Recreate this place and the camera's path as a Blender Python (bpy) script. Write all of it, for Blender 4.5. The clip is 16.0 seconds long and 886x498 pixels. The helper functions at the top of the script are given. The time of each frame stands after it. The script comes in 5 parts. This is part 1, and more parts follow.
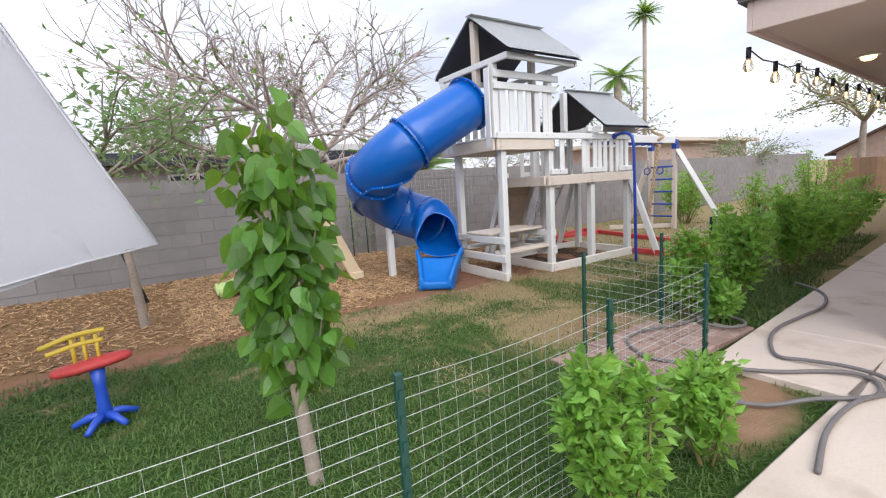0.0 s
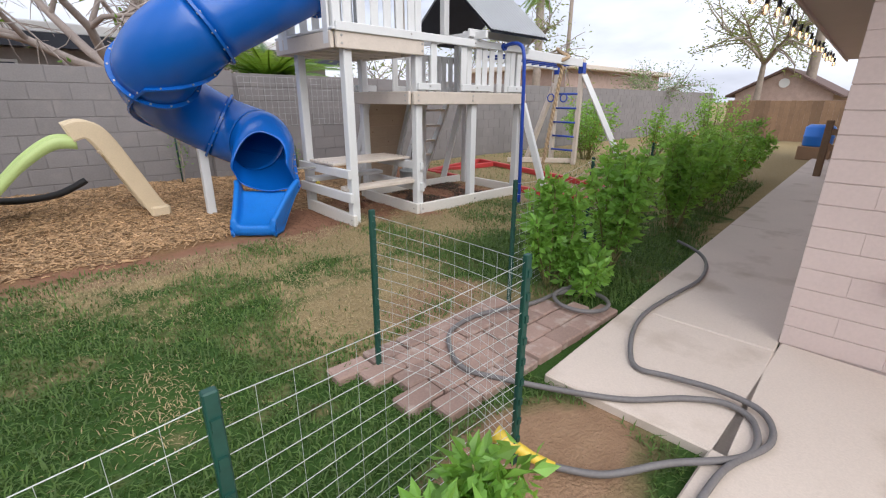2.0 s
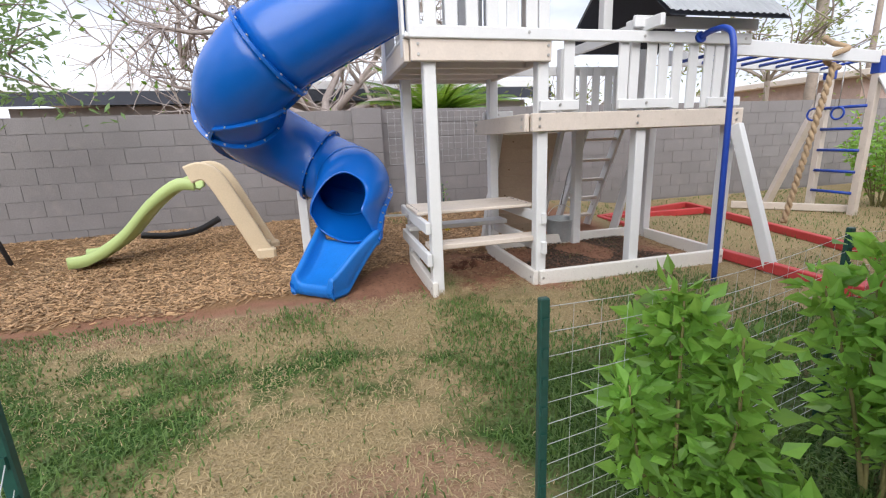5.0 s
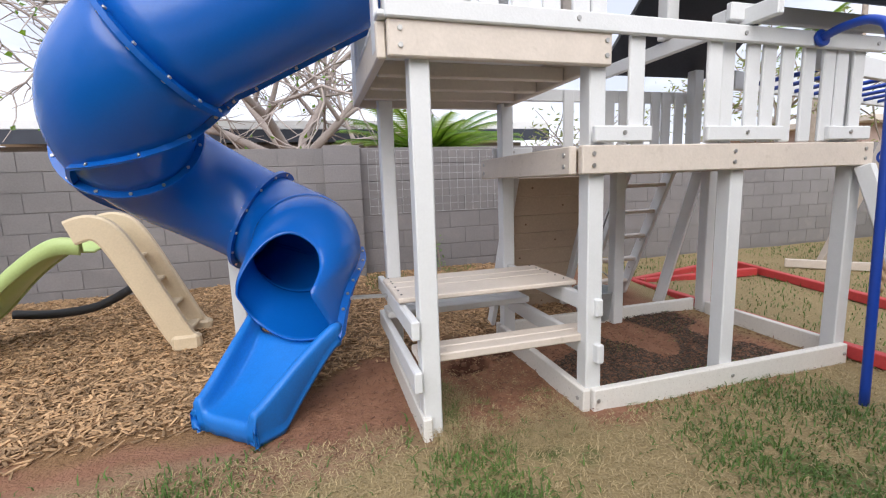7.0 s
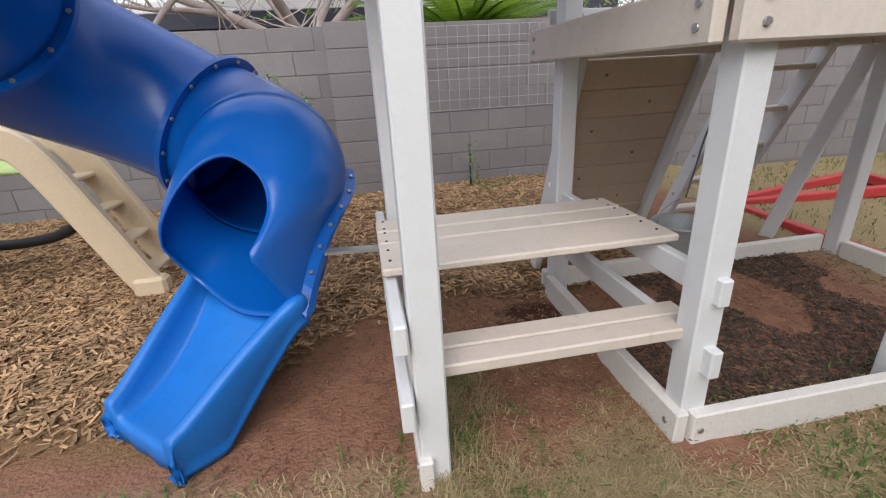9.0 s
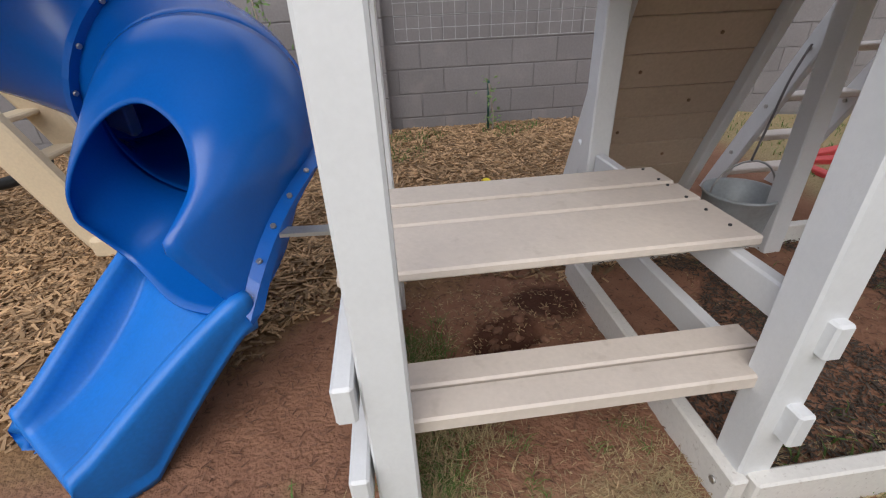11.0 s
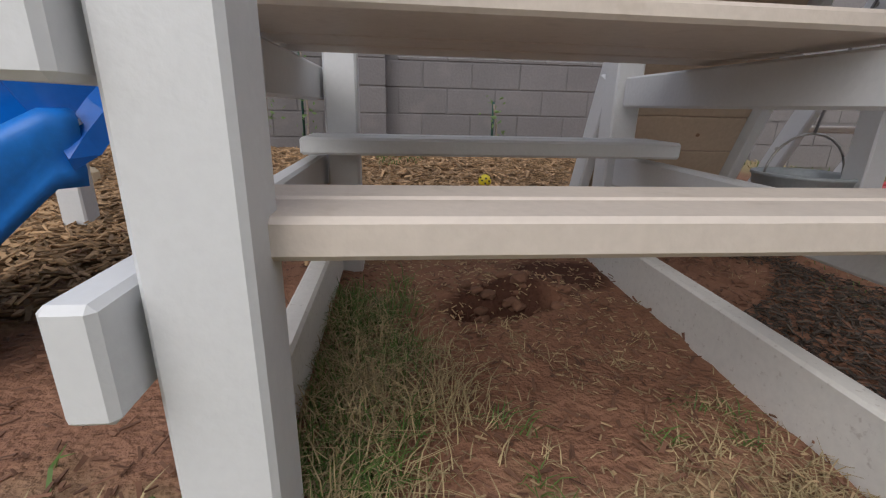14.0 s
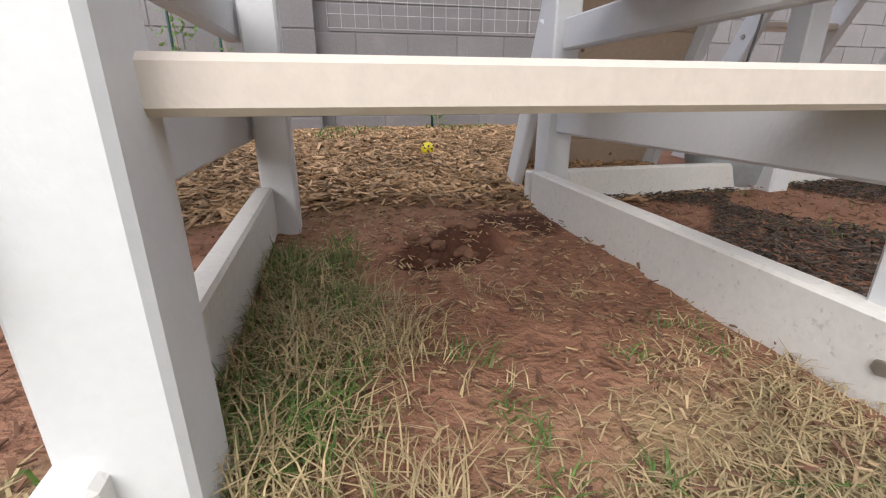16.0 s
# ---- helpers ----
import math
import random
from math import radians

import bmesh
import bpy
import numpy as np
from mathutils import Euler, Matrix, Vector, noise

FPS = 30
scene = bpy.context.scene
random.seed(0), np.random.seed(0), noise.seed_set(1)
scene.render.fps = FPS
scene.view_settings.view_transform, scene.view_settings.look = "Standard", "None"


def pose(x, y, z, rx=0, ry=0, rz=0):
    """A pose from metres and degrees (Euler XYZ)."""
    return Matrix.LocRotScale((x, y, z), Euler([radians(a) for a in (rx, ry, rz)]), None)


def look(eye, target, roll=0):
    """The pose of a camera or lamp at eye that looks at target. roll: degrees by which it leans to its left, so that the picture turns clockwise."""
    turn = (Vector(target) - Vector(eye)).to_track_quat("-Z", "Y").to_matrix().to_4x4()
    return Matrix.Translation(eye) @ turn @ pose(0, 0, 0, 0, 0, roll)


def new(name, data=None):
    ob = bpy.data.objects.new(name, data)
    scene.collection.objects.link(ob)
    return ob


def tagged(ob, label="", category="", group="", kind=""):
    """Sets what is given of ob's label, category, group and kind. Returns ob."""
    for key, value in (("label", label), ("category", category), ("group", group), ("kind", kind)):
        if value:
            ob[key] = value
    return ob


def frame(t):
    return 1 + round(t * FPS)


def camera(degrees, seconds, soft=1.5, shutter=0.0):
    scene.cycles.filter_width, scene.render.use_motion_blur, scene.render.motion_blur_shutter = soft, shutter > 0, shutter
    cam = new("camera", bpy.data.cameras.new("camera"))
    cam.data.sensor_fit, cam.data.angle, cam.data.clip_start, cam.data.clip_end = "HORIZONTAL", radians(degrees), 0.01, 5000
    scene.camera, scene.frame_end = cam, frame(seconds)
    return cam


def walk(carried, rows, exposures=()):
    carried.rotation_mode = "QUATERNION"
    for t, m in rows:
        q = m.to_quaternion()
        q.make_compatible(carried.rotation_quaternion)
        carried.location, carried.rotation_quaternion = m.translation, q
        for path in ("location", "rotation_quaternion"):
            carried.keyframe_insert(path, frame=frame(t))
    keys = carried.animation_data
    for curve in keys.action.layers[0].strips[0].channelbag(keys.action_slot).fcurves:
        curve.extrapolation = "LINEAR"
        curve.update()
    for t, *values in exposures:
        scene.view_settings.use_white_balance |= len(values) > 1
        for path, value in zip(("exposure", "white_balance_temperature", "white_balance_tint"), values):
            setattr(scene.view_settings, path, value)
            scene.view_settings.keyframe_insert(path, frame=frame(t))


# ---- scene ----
cam = camera(90.2, 16.0, soft=1.2)
PATH = [
    (0, (0.435, 0.401, 1.345), (1.516, 2.058, 1.052), -3.7),
    (0.5, (0.695, 0.589, 1.332), (1.875, 2.186, 1.093), -3.2),
    (1, (1.045, 0.651, 1.294), (2.405, 2.091, 1.016), -1.8),
    (1.5, (1.47, 0.787, 1.27), (3.036, 1.927, 0.772), -2.6),
    (2, (1.879, 0.843, 1.266), (3.172, 2.229, 0.627), 0.3),
    (2.5, (2.247, 0.897, 1.271), (3.596, 2.291, 0.784), 2.8),
    (3, (2.578, 0.938, 1.256), (3.77, 2.454, 0.726), -1.3),
    (3.5, (2.891, 1.024, 1.232), (4.074, 2.53, 0.656), 0.5),
    (4, (3.175, 1.075, 1.218), (4.077, 2.785, 0.704), 0.1),
    (4.2, (3.274, 1.133, 1.199), (3.914, 2.944, 0.641), -0.3),
    (6.3, (3.685, 2.475, 1.192), (4.116, 4.402, 0.872), -3.3),
    (6.5, (3.716, 2.587, 1.199), (4.3, 4.456, 0.792), -1.7),
    (7, (3.827, 2.858, 1.204), (4.366, 4.761, 0.907), -2.0),
    (7.5, (3.874, 3.114, 1.178), (4.739, 4.891, 0.875), -2.0),
    (8, (3.94, 3.338, 1.15), (4.802, 5.023, 0.504), 0.0),
    (8.5, (4.066, 3.545, 1.189), (4.489, 5.366, 0.478), -3.7),
    (10.8, (4.343, 4.156, 1.166), (4.518, 5.899, 0.201), -2.6),
    (11, (4.342, 4.166, 1.164), (4.525, 5.894, 0.174), -2.6),
    (11.5, (4.339, 4.174, 1.159), (4.496, 5.901, 0.162), -2.7),
    (12, (4.342, 4.178, 1.159), (4.552, 5.915, 0.19), -3.1),
    (12.5, (4.343, 4.176, 1.16), (4.538, 5.925, 0.208), -4.0),
    (13, (4.376, 4.224, 1.087), (4.587, 6.09, 0.396), -5.7),
    (13.5, (4.395, 4.356, 0.864), (4.659, 6.135, -0.01), -4.9),
    (14, (4.444, 4.405, 0.496), (4.644, 6.295, -0.118), 1.4),
    (14.5, (4.447, 4.420, 0.399), (4.798, 6.279, -0.249), -1.4),
    (15, (4.457, 4.436, 0.382), (4.881, 6.286, -0.249), -1.9),
    (15.5, (4.454, 4.442, 0.373), (4.875, 6.294, -0.255), -0.2),
    (16, (4.455, 4.445, 0.371), (4.884, 6.287, -0.28), -0.1),
]
walk(cam, [(t, look(eye, target, roll)) for t, eye, target, roll in PATH],
     [(0, 0.78), (0.5, 0.57), (1.5, 0.48), (2, 0.66), (2.5, 0.63), (4, 0.88), (6.5, 0.9), (7, 0.84), (8, 0.72), (8.5, 0.70), (11, 0.54), (13, 0.62), (13.5, 0.42), (14, 0.36), (14.5, 0.98), (16, 1.2)])

# ---- world, sun ----
world = bpy.data.worlds.new("world")
scene.world = world
world.use_nodes = True
wn, wl = world.node_tree.nodes, world.node_tree.links
wn.clear()
sky = wn.new("ShaderNodeTexSky")
sky.sky_type, sky.sun_disc, sky.sun_elevation, sky.sun_rotation = "NISHITA", False, radians(40), radians(198.9)
sky.dust_density = 3.0
coord = wn.new("ShaderNodeTexCoord")
stretch = wn.new("ShaderNodeMapping")
stretch.inputs["Scale"].default_value = (1.3, 1.3, 4.0)
cloud = wn.new("ShaderNodeTexNoise")
cloud.inputs["Scale"].default_value, cloud.inputs["Detail"].default_value, cloud.inputs["Roughness"].default_value = 1.7, 6.0, 0.52
ramp = wn.new("ShaderNodeValToRGB")
ramp.color_ramp.elements[0].position, ramp.color_ramp.elements[0].color = 0.36, (5.3, 5.6, 6.7, 1)
ramp.color_ramp.elements[1].position, ramp.color_ramp.elements[1].color = 0.62, (9.0, 9.3, 10.6, 1)
mix = wn.new("ShaderNodeMix")
mix.data_type = "RGBA"
mix.inputs["Factor"].default_value = 0.86
back = wn.new("ShaderNodeBackground")
back.inputs["Strength"].default_value = 0.094
wout = wn.new("ShaderNodeOutputWorld")
wl.new(coord.outputs["Generated"], stretch.inputs["Vector"])
wl.new(stretch.outputs["Vector"], cloud.inputs["Vector"])
wl.new(cloud.outputs["Fac"], ramp.inputs["Fac"])
wl.new(sky.outputs["Color"], mix.inputs["A"])
wl.new(ramp.outputs["Color"], mix.inputs["B"])
wl.new(mix.outputs["Result"], back.inputs["Color"])
wl.new(back.outputs["Background"], wout.inputs["Surface"])

sun = new("sun", bpy.data.lights.new("sun", "SUN"))
sun.data.energy, sun.data.angle, sun.data.color = 1.7, radians(60), (1.0, 0.975, 0.94)
sun.matrix_world = look((0, 0, 17), (6.5, 19, 0))


# ---- materials ----
def paint(name, colour, rough=0.6, vary=0.12, scale=3.0, grain=60.0, bump=0.1, metal=0.0, dirt=None, dirt_amount=0.0, stretch_to=(1, 1, 1), island=0.0, clear=0.0, bump_scale=0.003):
    """A surface with broad and fine variation of its colour, dirt in patches and a fine relief."""
    m = bpy.data.materials.new(name)
    m.use_nodes = True
    n, k = m.node_tree.nodes, m.node_tree.links
    b = n["Principled BSDF"]
    b.inputs["Roughness"].default_value, b.inputs["Metallic"].default_value = rough, metal
    b.inputs["Coat Weight"].default_value = clear
    co = n.new("ShaderNodeTexCoord")
    mp = n.new("ShaderNodeMapping")
    mp.inputs["Scale"].default_value = stretch_to
    geo = n.new("ShaderNodeNewGeometry")
    k.new(geo.outputs["Position"], mp.inputs["Vector"])
    big, fine = n.new("ShaderNodeTexNoise"), n.new("ShaderNodeTexNoise")
    big.inputs["Scale"].default_value, fine.inputs["Scale"].default_value = scale, grain
    big.inputs["Detail"].default_value, fine.inputs["Detail"].default_value = 5.0, 3.0
    k.new(mp.outputs["Vector"], big.inputs["Vector"])
    k.new(mp.outputs["Vector"], fine.inputs["Vector"])
    add = n.new("ShaderNodeMath")
    add.operation = "ADD"
    k.new(big.outputs["Fac"], add.inputs[0])
    k.new(fine.outputs["Fac"], add.inputs[1])
    rng = n.new("ShaderNodeMapRange")
    rng.inputs["From Min"].default_value, rng.inputs["From Max"].default_value = 0.65, 1.35
    rng.inputs["To Min"].default_value, rng.inputs["To Max"].default_value = 1 - vary, 1 + vary
    k.new(add.outputs[0], rng.inputs["Value"])
    val = rng.outputs["Result"]
    if island:
        info = n.new("ShaderNodeObjectInfo")
        both = n.new("ShaderNodeMath")
        both.operation = "ADD"
        k.new(info.outputs["Random"], both.inputs[0])
        k.new(geo.outputs["Random Per Island"], both.inputs[1])
        wrap = n.new("ShaderNodeMath")
        wrap.operation = "FRACT"
        k.new(both.outputs[0], wrap.inputs[0])
        r2 = n.new("ShaderNodeMapRange")
        r2.inputs["To Min"].default_value, r2.inputs["To Max"].default_value = 1 - island, 1 + island
        k.new(wrap.outputs[0], r2.inputs["Value"])
        mul = n.new("ShaderNodeMath")
        mul.operation = "MULTIPLY"
        k.new(val, mul.inputs[0])
        k.new(r2.outputs["Result"], mul.inputs[1])
        val = mul.outputs[0]
    sc = n.new("ShaderNodeVectorMath")
    sc.operation = "SCALE"
    sc.inputs[0].default_value = colour
    k.new(val, sc.inputs["Scale"])
    last = sc.outputs["Vector"]
    if dirt:
        spots = n.new("ShaderNodeTexNoise")
        spots.inputs["Scale"].default_value, spots.inputs["Detail"].default_value = scale * 2.3, 8.0
        k.new(geo.outputs["Position"], spots.inputs["Vector"])
        edge = n.new("ShaderNodeMapRange")
        edge.inputs["From Min"].default_value, edge.inputs["From Max"].default_value = 0.62 - dirt_amount * 0.3, 0.78 - dirt_amount * 0.3
        edge.inputs["To Max"].default_value = min(1.0, 0.4 + dirt_amount)
        k.new(spots.outputs["Fac"], edge.inputs["Value"])
        mx = n.new("ShaderNodeMix")
        mx.data_type = "RGBA"
        k.new(edge.outputs["Result"], mx.inputs["Factor"])
        k.new(last, mx.inputs["A"])
        mx.inputs["B"].default_value = (*dirt, 1)
        last = mx.outputs["Result"]
    k.new(last, b.inputs["Base Color"])
    if bump:
        bp = n.new("ShaderNodeBump")
        bp.inputs["Strength"].default_value, bp.inputs["Distance"].default_value = bump, bump_scale
        k.new(fine.outputs["Fac"], bp.inputs["Height"])
        k.new(bp.outputs["Normal"], b.inputs["Normal"])
    return m


WHITE = paint("white_paint", (0.665, 0.67, 0.672), 0.5, 0.03, 14, 90, 0.25)
SILL = paint("soiled_white_paint", (0.70, 0.675, 0.63), 0.6, 0.05, 42, 90, 0.3, dirt=(0.22, 0.15, 0.10), dirt_amount=0.03)
TAN = paint("tan_paint", (0.61, 0.535, 0.465), 0.5, 0.06, 9.0, 70, 0.3, dirt=(0.40, 0.33, 0.26), dirt_amount=0.03)
BROWN = paint("brown_boards", (0.50, 0.39, 0.29), 0.6, 0.10, 3.0, 60, 0.3, island=0.06)
# chute blue: lighter than the tube, with the sunlight put into its colour
BLUE_LIT = paint("sunlit_blue_plastic", (0.006, 0.16, 0.56), 0.45, 0.12, 5, 90, 0.1)
BLUE = paint("blue_plastic", (0.002, 0.10, 0.43), 0.27, 0.06, 2.0, 120, 0.06)
BLUE2 = paint("blue_coated_steel", (0.01, 0.05, 0.33), 0.35, 0.08, 3.0, 80, 0.05)
STEEL = paint("zinc_bolt", (0.45, 0.44, 0.42), 0.4, 0.15, 20, 200, 0.1, metal=0.8)
BLOCK = paint("block", (0.215, 0.20, 0.20), 0.92, 0.10, 2.2, 55, 0.7, dirt=(0.27, 0.245, 0.235), dirt_amount=0.15, island=0.05)
MORTAR = paint("mortar", (0.20, 0.188, 0.188), 0.95, 0.10, 2.0, 80, 0.6)
STUCCO = paint("painted_block", (0.61, 0.50, 0.46), 0.85, 0.05, 1.5, 60, 0.5)
CONC = paint("concrete", (0.61, 0.525, 0.455), 0.85, 0.08, 1.2, 120, 0.35, dirt=(0.36, 0.28, 0.21), dirt_amount=0.2)
PAVER = paint("paver_brick", (0.30, 0.205, 0.17), 0.9, 0.14, 6, 90, 0.6, dirt=(0.45, 0.37, 0.32), dirt_amount=0.25, island=0.18)
ROOF = paint("grey_metal_roof", (0.60, 0.62, 0.64), 0.5, 0.06, 2, 60, 0.1)
DARK = paint("matte_near_black", (0.03, 0.035, 0.05), 0.7, 0.2, 3, 60, 0.2)
RED = paint("red_paint", (0.50, 0.05, 0.05), 0.55, 0.15, 4, 60, 0.2)
SOFFIT = paint("soffit_paint", (0.58, 0.47, 0.43), 0.8, 0.05, 2, 60, 0.2)
SHINGLE = paint("shingles", (0.11, 0.10, 0.10), 0.9, 0.25, 4, 80, 0.7, island=0.25)
BEIGE = paint("beige_plastic", (0.62, 0.50, 0.34), 0.5, 0.08, 3, 80, 0.15)
LIME = paint("lime_plastic", (0.44, 0.56, 0.22), 0.42, 0.06, 3, 80, 0.1)
BLACK = paint("black_rubber", (0.02, 0.02, 0.022), 0.6, 0.2, 8, 100, 0.3)
WOODF = paint("weathered_wood", (0.24, 0.15, 0.09), 0.85, 0.2, 3, 50, 0.5, island=0.25)
GRAVEL = paint("far_brick", (0.42, 0.31, 0.27), 0.9, 0.2, 4, 30, 0.5)
BARK = paint("grey_bark", (0.30, 0.25, 0.21), 0.9, 0.25, 6, 60, 0.7)
GREENP = paint("green_post", (0.01, 0.06, 0.045), 0.45, 0.15, 5, 60, 0.1)
WIRE = paint("galvanised_wire", (0.56, 0.58, 0.57), 0.45, 0.1, 5, 60, 0.0, metal=0.3)
HOSE = paint("grey_hose", (0.16, 0.15, 0.15), 0.55, 0.15, 6, 80, 0.2)


def thin(m, colour, share=0.4):
    """Lets light through a leaf or a cloth: mixes the surface with a translucent one."""
    n, k = m.node_tree.nodes, m.node_tree.links
    tr, mx = n.new("ShaderNodeBsdfTranslucent"), n.new("ShaderNodeMixShader")
    tr.inputs["Color"].default_value = (*colour, 1)
    mx.inputs["Fac"].default_value = share
    k.new(n["Principled BSDF"].outputs[0], mx.inputs[1])
    k.new(tr.outputs[0], mx.inputs[2])
    k.new(mx.outputs[0], n["Material Output"].inputs["Surface"])
    return m


LEAF = thin(paint("leaf", (0.07, 0.175, 0.028), 0.33, 0.25, 4, 60, 0.1, island=0.5), (0.34, 0.52, 0.05), 0.36)
LEAF2 = thin(paint("bush_leaf", (0.18, 0.36, 0.068), 0.42, 0.2, 3, 60, 0.1, island=0.5), (0.38, 0.60, 0.09), 0.45)


# ---- mesh helpers ----
ORIGIN = {}


def thing(name, at, label, category, group="", kind=""):
    """An Empty at the base of a thing; its parts hang under it."""
    e = new(name)
    e.location = at
    e.empty_display_size = 0.1
    ORIGIN[e.name] = Vector(at)
    return tagged(e, label, category, group, kind)


def finish(bm, name, material, smooth=False):
    me = bpy.data.meshes.new(name)
    bmesh.ops.recalc_face_normals(bm, faces=bm.faces)
    bm.to_mesh(me)
    bm.free()
    for m in material if isinstance(material, (list, tuple)) else [material]:
        me.materials.append(m)
    if smooth:
        me.shade_smooth()
    return me


def part(name, bm, material, parent, label="", smooth=False):
    """Links a bmesh, drawn in world metres, as one mesh under a thing or a part."""
    o = ORIGIN[parent.name]
    bmesh.ops.translate(bm, verts=bm.verts, vec=-o)
    ob = new(name, finish(bm, name, material, smooth))
    ob.parent = parent
    ORIGIN[ob.name] = o
    if label:
        ob["label"] = label
    return ob


def single(name, bm, material, label, category, group="", kind="", smooth=False):
    """A thing that is one mesh."""
    lo = Vector((sum(v.co.x for v in bm.verts) / len(bm.verts), sum(v.co.y for v in bm.verts) / len(bm.verts), min(v.co.z for v in bm.verts)))
    bmesh.ops.translate(bm, verts=bm.verts, vec=-lo)
    ob = new(name, finish(bm, name, material, smooth))
    ob.location = lo
    ORIGIN[ob.name] = lo
    return tagged(ob, label, category, group, kind)


def box(bm, x0, x1, y0, y1, z0, z1, bevel=0.0, mat=0):
    vs = [bm.verts.new((x, y, z)) for z in (z0, z1) for y in (y0, y1) for x in (x0, x1)]
    fs = [bm.faces.new([vs[i] for i in f]) for f in ((0, 1, 3, 2), (4, 6, 7, 5), (0, 4, 5, 1), (2, 3, 7, 6), (0, 2, 6, 4), (1, 5, 7, 3))]
    for f in fs:
        f.material_index = mat
    if bevel:
        bmesh.ops.bevel(bm, geom=list({e for f in fs for e in f.edges}), offset=bevel, segments=1, affect="EDGES")
    return bm


def beam(bm, a, b, w, h, up=(0, 0, 1), bevel=0.006, mat=0):
    """A timber from a to b, w wide and h high (h along up)."""
    a, b, up = Vector(a), Vector(b), Vector(up)
    d = (b - a).normalized()
    s = d.cross(up).normalized()
    u = s.cross(d).normalized()
    vs = [bm.verts.new(p + s * i * w / 2 + u * j * h / 2) for p in (a, b) for i, j in ((-1, -1), (1, -1), (1, 1), (-1, 1))]
    fs = [bm.faces.new([vs[i] for i in f]) for f in ((3, 2, 1, 0), (4, 5, 6, 7), (0, 1, 5, 4), (1, 2, 6, 5), (2, 3, 7, 6), (3, 0, 4, 7))]
    for f in fs:
        f.material_index = mat
    if bevel:
        bmesh.ops.bevel(bm, geom=list({e for f in fs for e in f.edges}), offset=bevel, segments=1, affect="EDGES")
    return bm


def tube(bm, pts, r, sides=8, caps=True, mat=0):
    """A round tube along points; r is one radius or one for each point."""
    pts = [Vector(p) for p in pts]
    rs = r if isinstance(r, (list, tuple)) else [r] * len(pts)
    rings, ref = [], None
    for i, p in enumerate(pts):
        d = (pts[min(i + 1, len(pts) - 1)] - pts[max(i - 1, 0)]).normalized()
        if ref is None:
            ref = d.orthogonal().normalized()
        ref = (ref - d * ref.dot(d)).normalized()
        s = d.cross(ref)
        rings.append([bm.verts.new(p + (ref * math.cos(a) + s * math.sin(a)) * rs[i]) for a in (2 * math.pi * j / sides for j in range(sides))])
    for q, w in zip(rings, rings[1:]):
        for j in range(sides):
            f = bm.faces.new((q[j], q[(j + 1) % sides], w[(j + 1) % sides], w[j]))
            f.material_index, f.smooth = mat, True
    if caps:
        for ring in (rings[0][::-1], rings[-1]):
            bm.faces.new(ring).material_index = mat
    return bm


def spline(pts, n=8):
    """Points along a smooth curve through pts."""
    pts = [Vector(p) for p in pts]
    out = []
    for i in range(len(pts) - 1):
        p0, p1, p2, p3 = pts[max(i - 1, 0)], pts[i], pts[i + 1], pts[min(i + 2, len(pts) - 1)]
        for j in range(n):
            t = j / n
            out.append(0.5 * (2 * p1 + (p2 - p0) * t + (2 * p0 - 5 * p1 + 4 * p2 - p3) * t * t + (3 * p1 - p0 - 3 * p2 + p3) * t ** 3))
    return out + [pts[-1]]


def bolt(bm, at, normal, r=0.012):
    n = Vector(normal).normalized()
    return tube(bm, [Vector(at) - n * 0.004, Vector(at) + n * 0.005], r, 6)


# ---- ground ----
def lie(x, y):
    """The height of the ground."""
    rise = max(0.0, min(1.0, (y - 5.0) / 3.2)) * max(0.0, min(1.0, (8.6 - x) / 1.5))
    bumps = 0.018 * noise.noise((x * 1.3, y * 1.3, 0)) + 0.008 * noise.noise((x * 5, y * 5, 3))
    hole = math.exp(-(((x - 4.68) / 0.095) ** 2 + ((y - 5.42) / 0.06) ** 2) ** 2)
    pit = -0.10 * hole + 0.05 * math.exp(-((x - 4.80) ** 2 / 0.006 + (y - 5.50) ** 2 / 0.004)) - 0.06 * math.exp(-(((x - 4.81) / 0.045) ** 2 + ((y - 5.43) / 0.03) ** 2) ** 2) + 0.018 * math.exp(-((x - 4.68) ** 2 + (y - 5.52) ** 2) / 0.01)
    if 4.2 < x < 5.2 and 4.6 < y < 6.0:
        bumps_fine = 0.010 * noise.noise((x * 14, y * 14, 5)) + 0.005 * noise.noise((x * 33, y * 33, 6))
        pit += bumps_fine
    flat = 0.0 if (y < 1.95 and x > -3) else 1.0
    return 0.13 * rise * rise * (3 - 2 * rise) + bumps * flat + pit


def ground():
    bm = bmesh.new()
    xs = list(np.arange(-6, 4.2, 0.06)) + list(np.arange(4.2, 4.54, 0.022)) + list(np.arange(4.54, 4.94, 0.012)) + list(np.arange(4.95, 5.2, 0.022)) + list(np.arange(5.22, 12.01, 0.06))
    ys = list(np.arange(1.2, 4.6, 0.06)) + list(np.arange(4.6, 5.32, 0.022)) + list(np.arange(5.33, 5.6, 0.012)) + list(np.arange(5.61, 5.9, 0.022)) + list(np.arange(5.92, 8.3, 0.06))
    xs = [-900, -200, -60, -20, -10] + xs + [14, 18, 26, 60, 200, 900]
    ys = [-900, -200, -60, -20, -5] + ys + [9, 12, 20, 60, 200, 900]
    grid = [[bm.verts.new((x, y, lie(x, y) if -7 < x < 13 and 0 < y < 9 else 0.0)) for x in xs] for y in ys]
    for r0, r1 in zip(grid, grid[1:]):
        for j in range(len(xs) - 1):
            bm.faces.new((r0[j], r0[j + 1], r1[j + 1], r1[j]))
    me = finish(bm, "ground", ground_material(), True)
    return tagged(new("ground", me), "patchy lawn with dry straw areas, bare red soil and mulch", "ground", kind="structure")


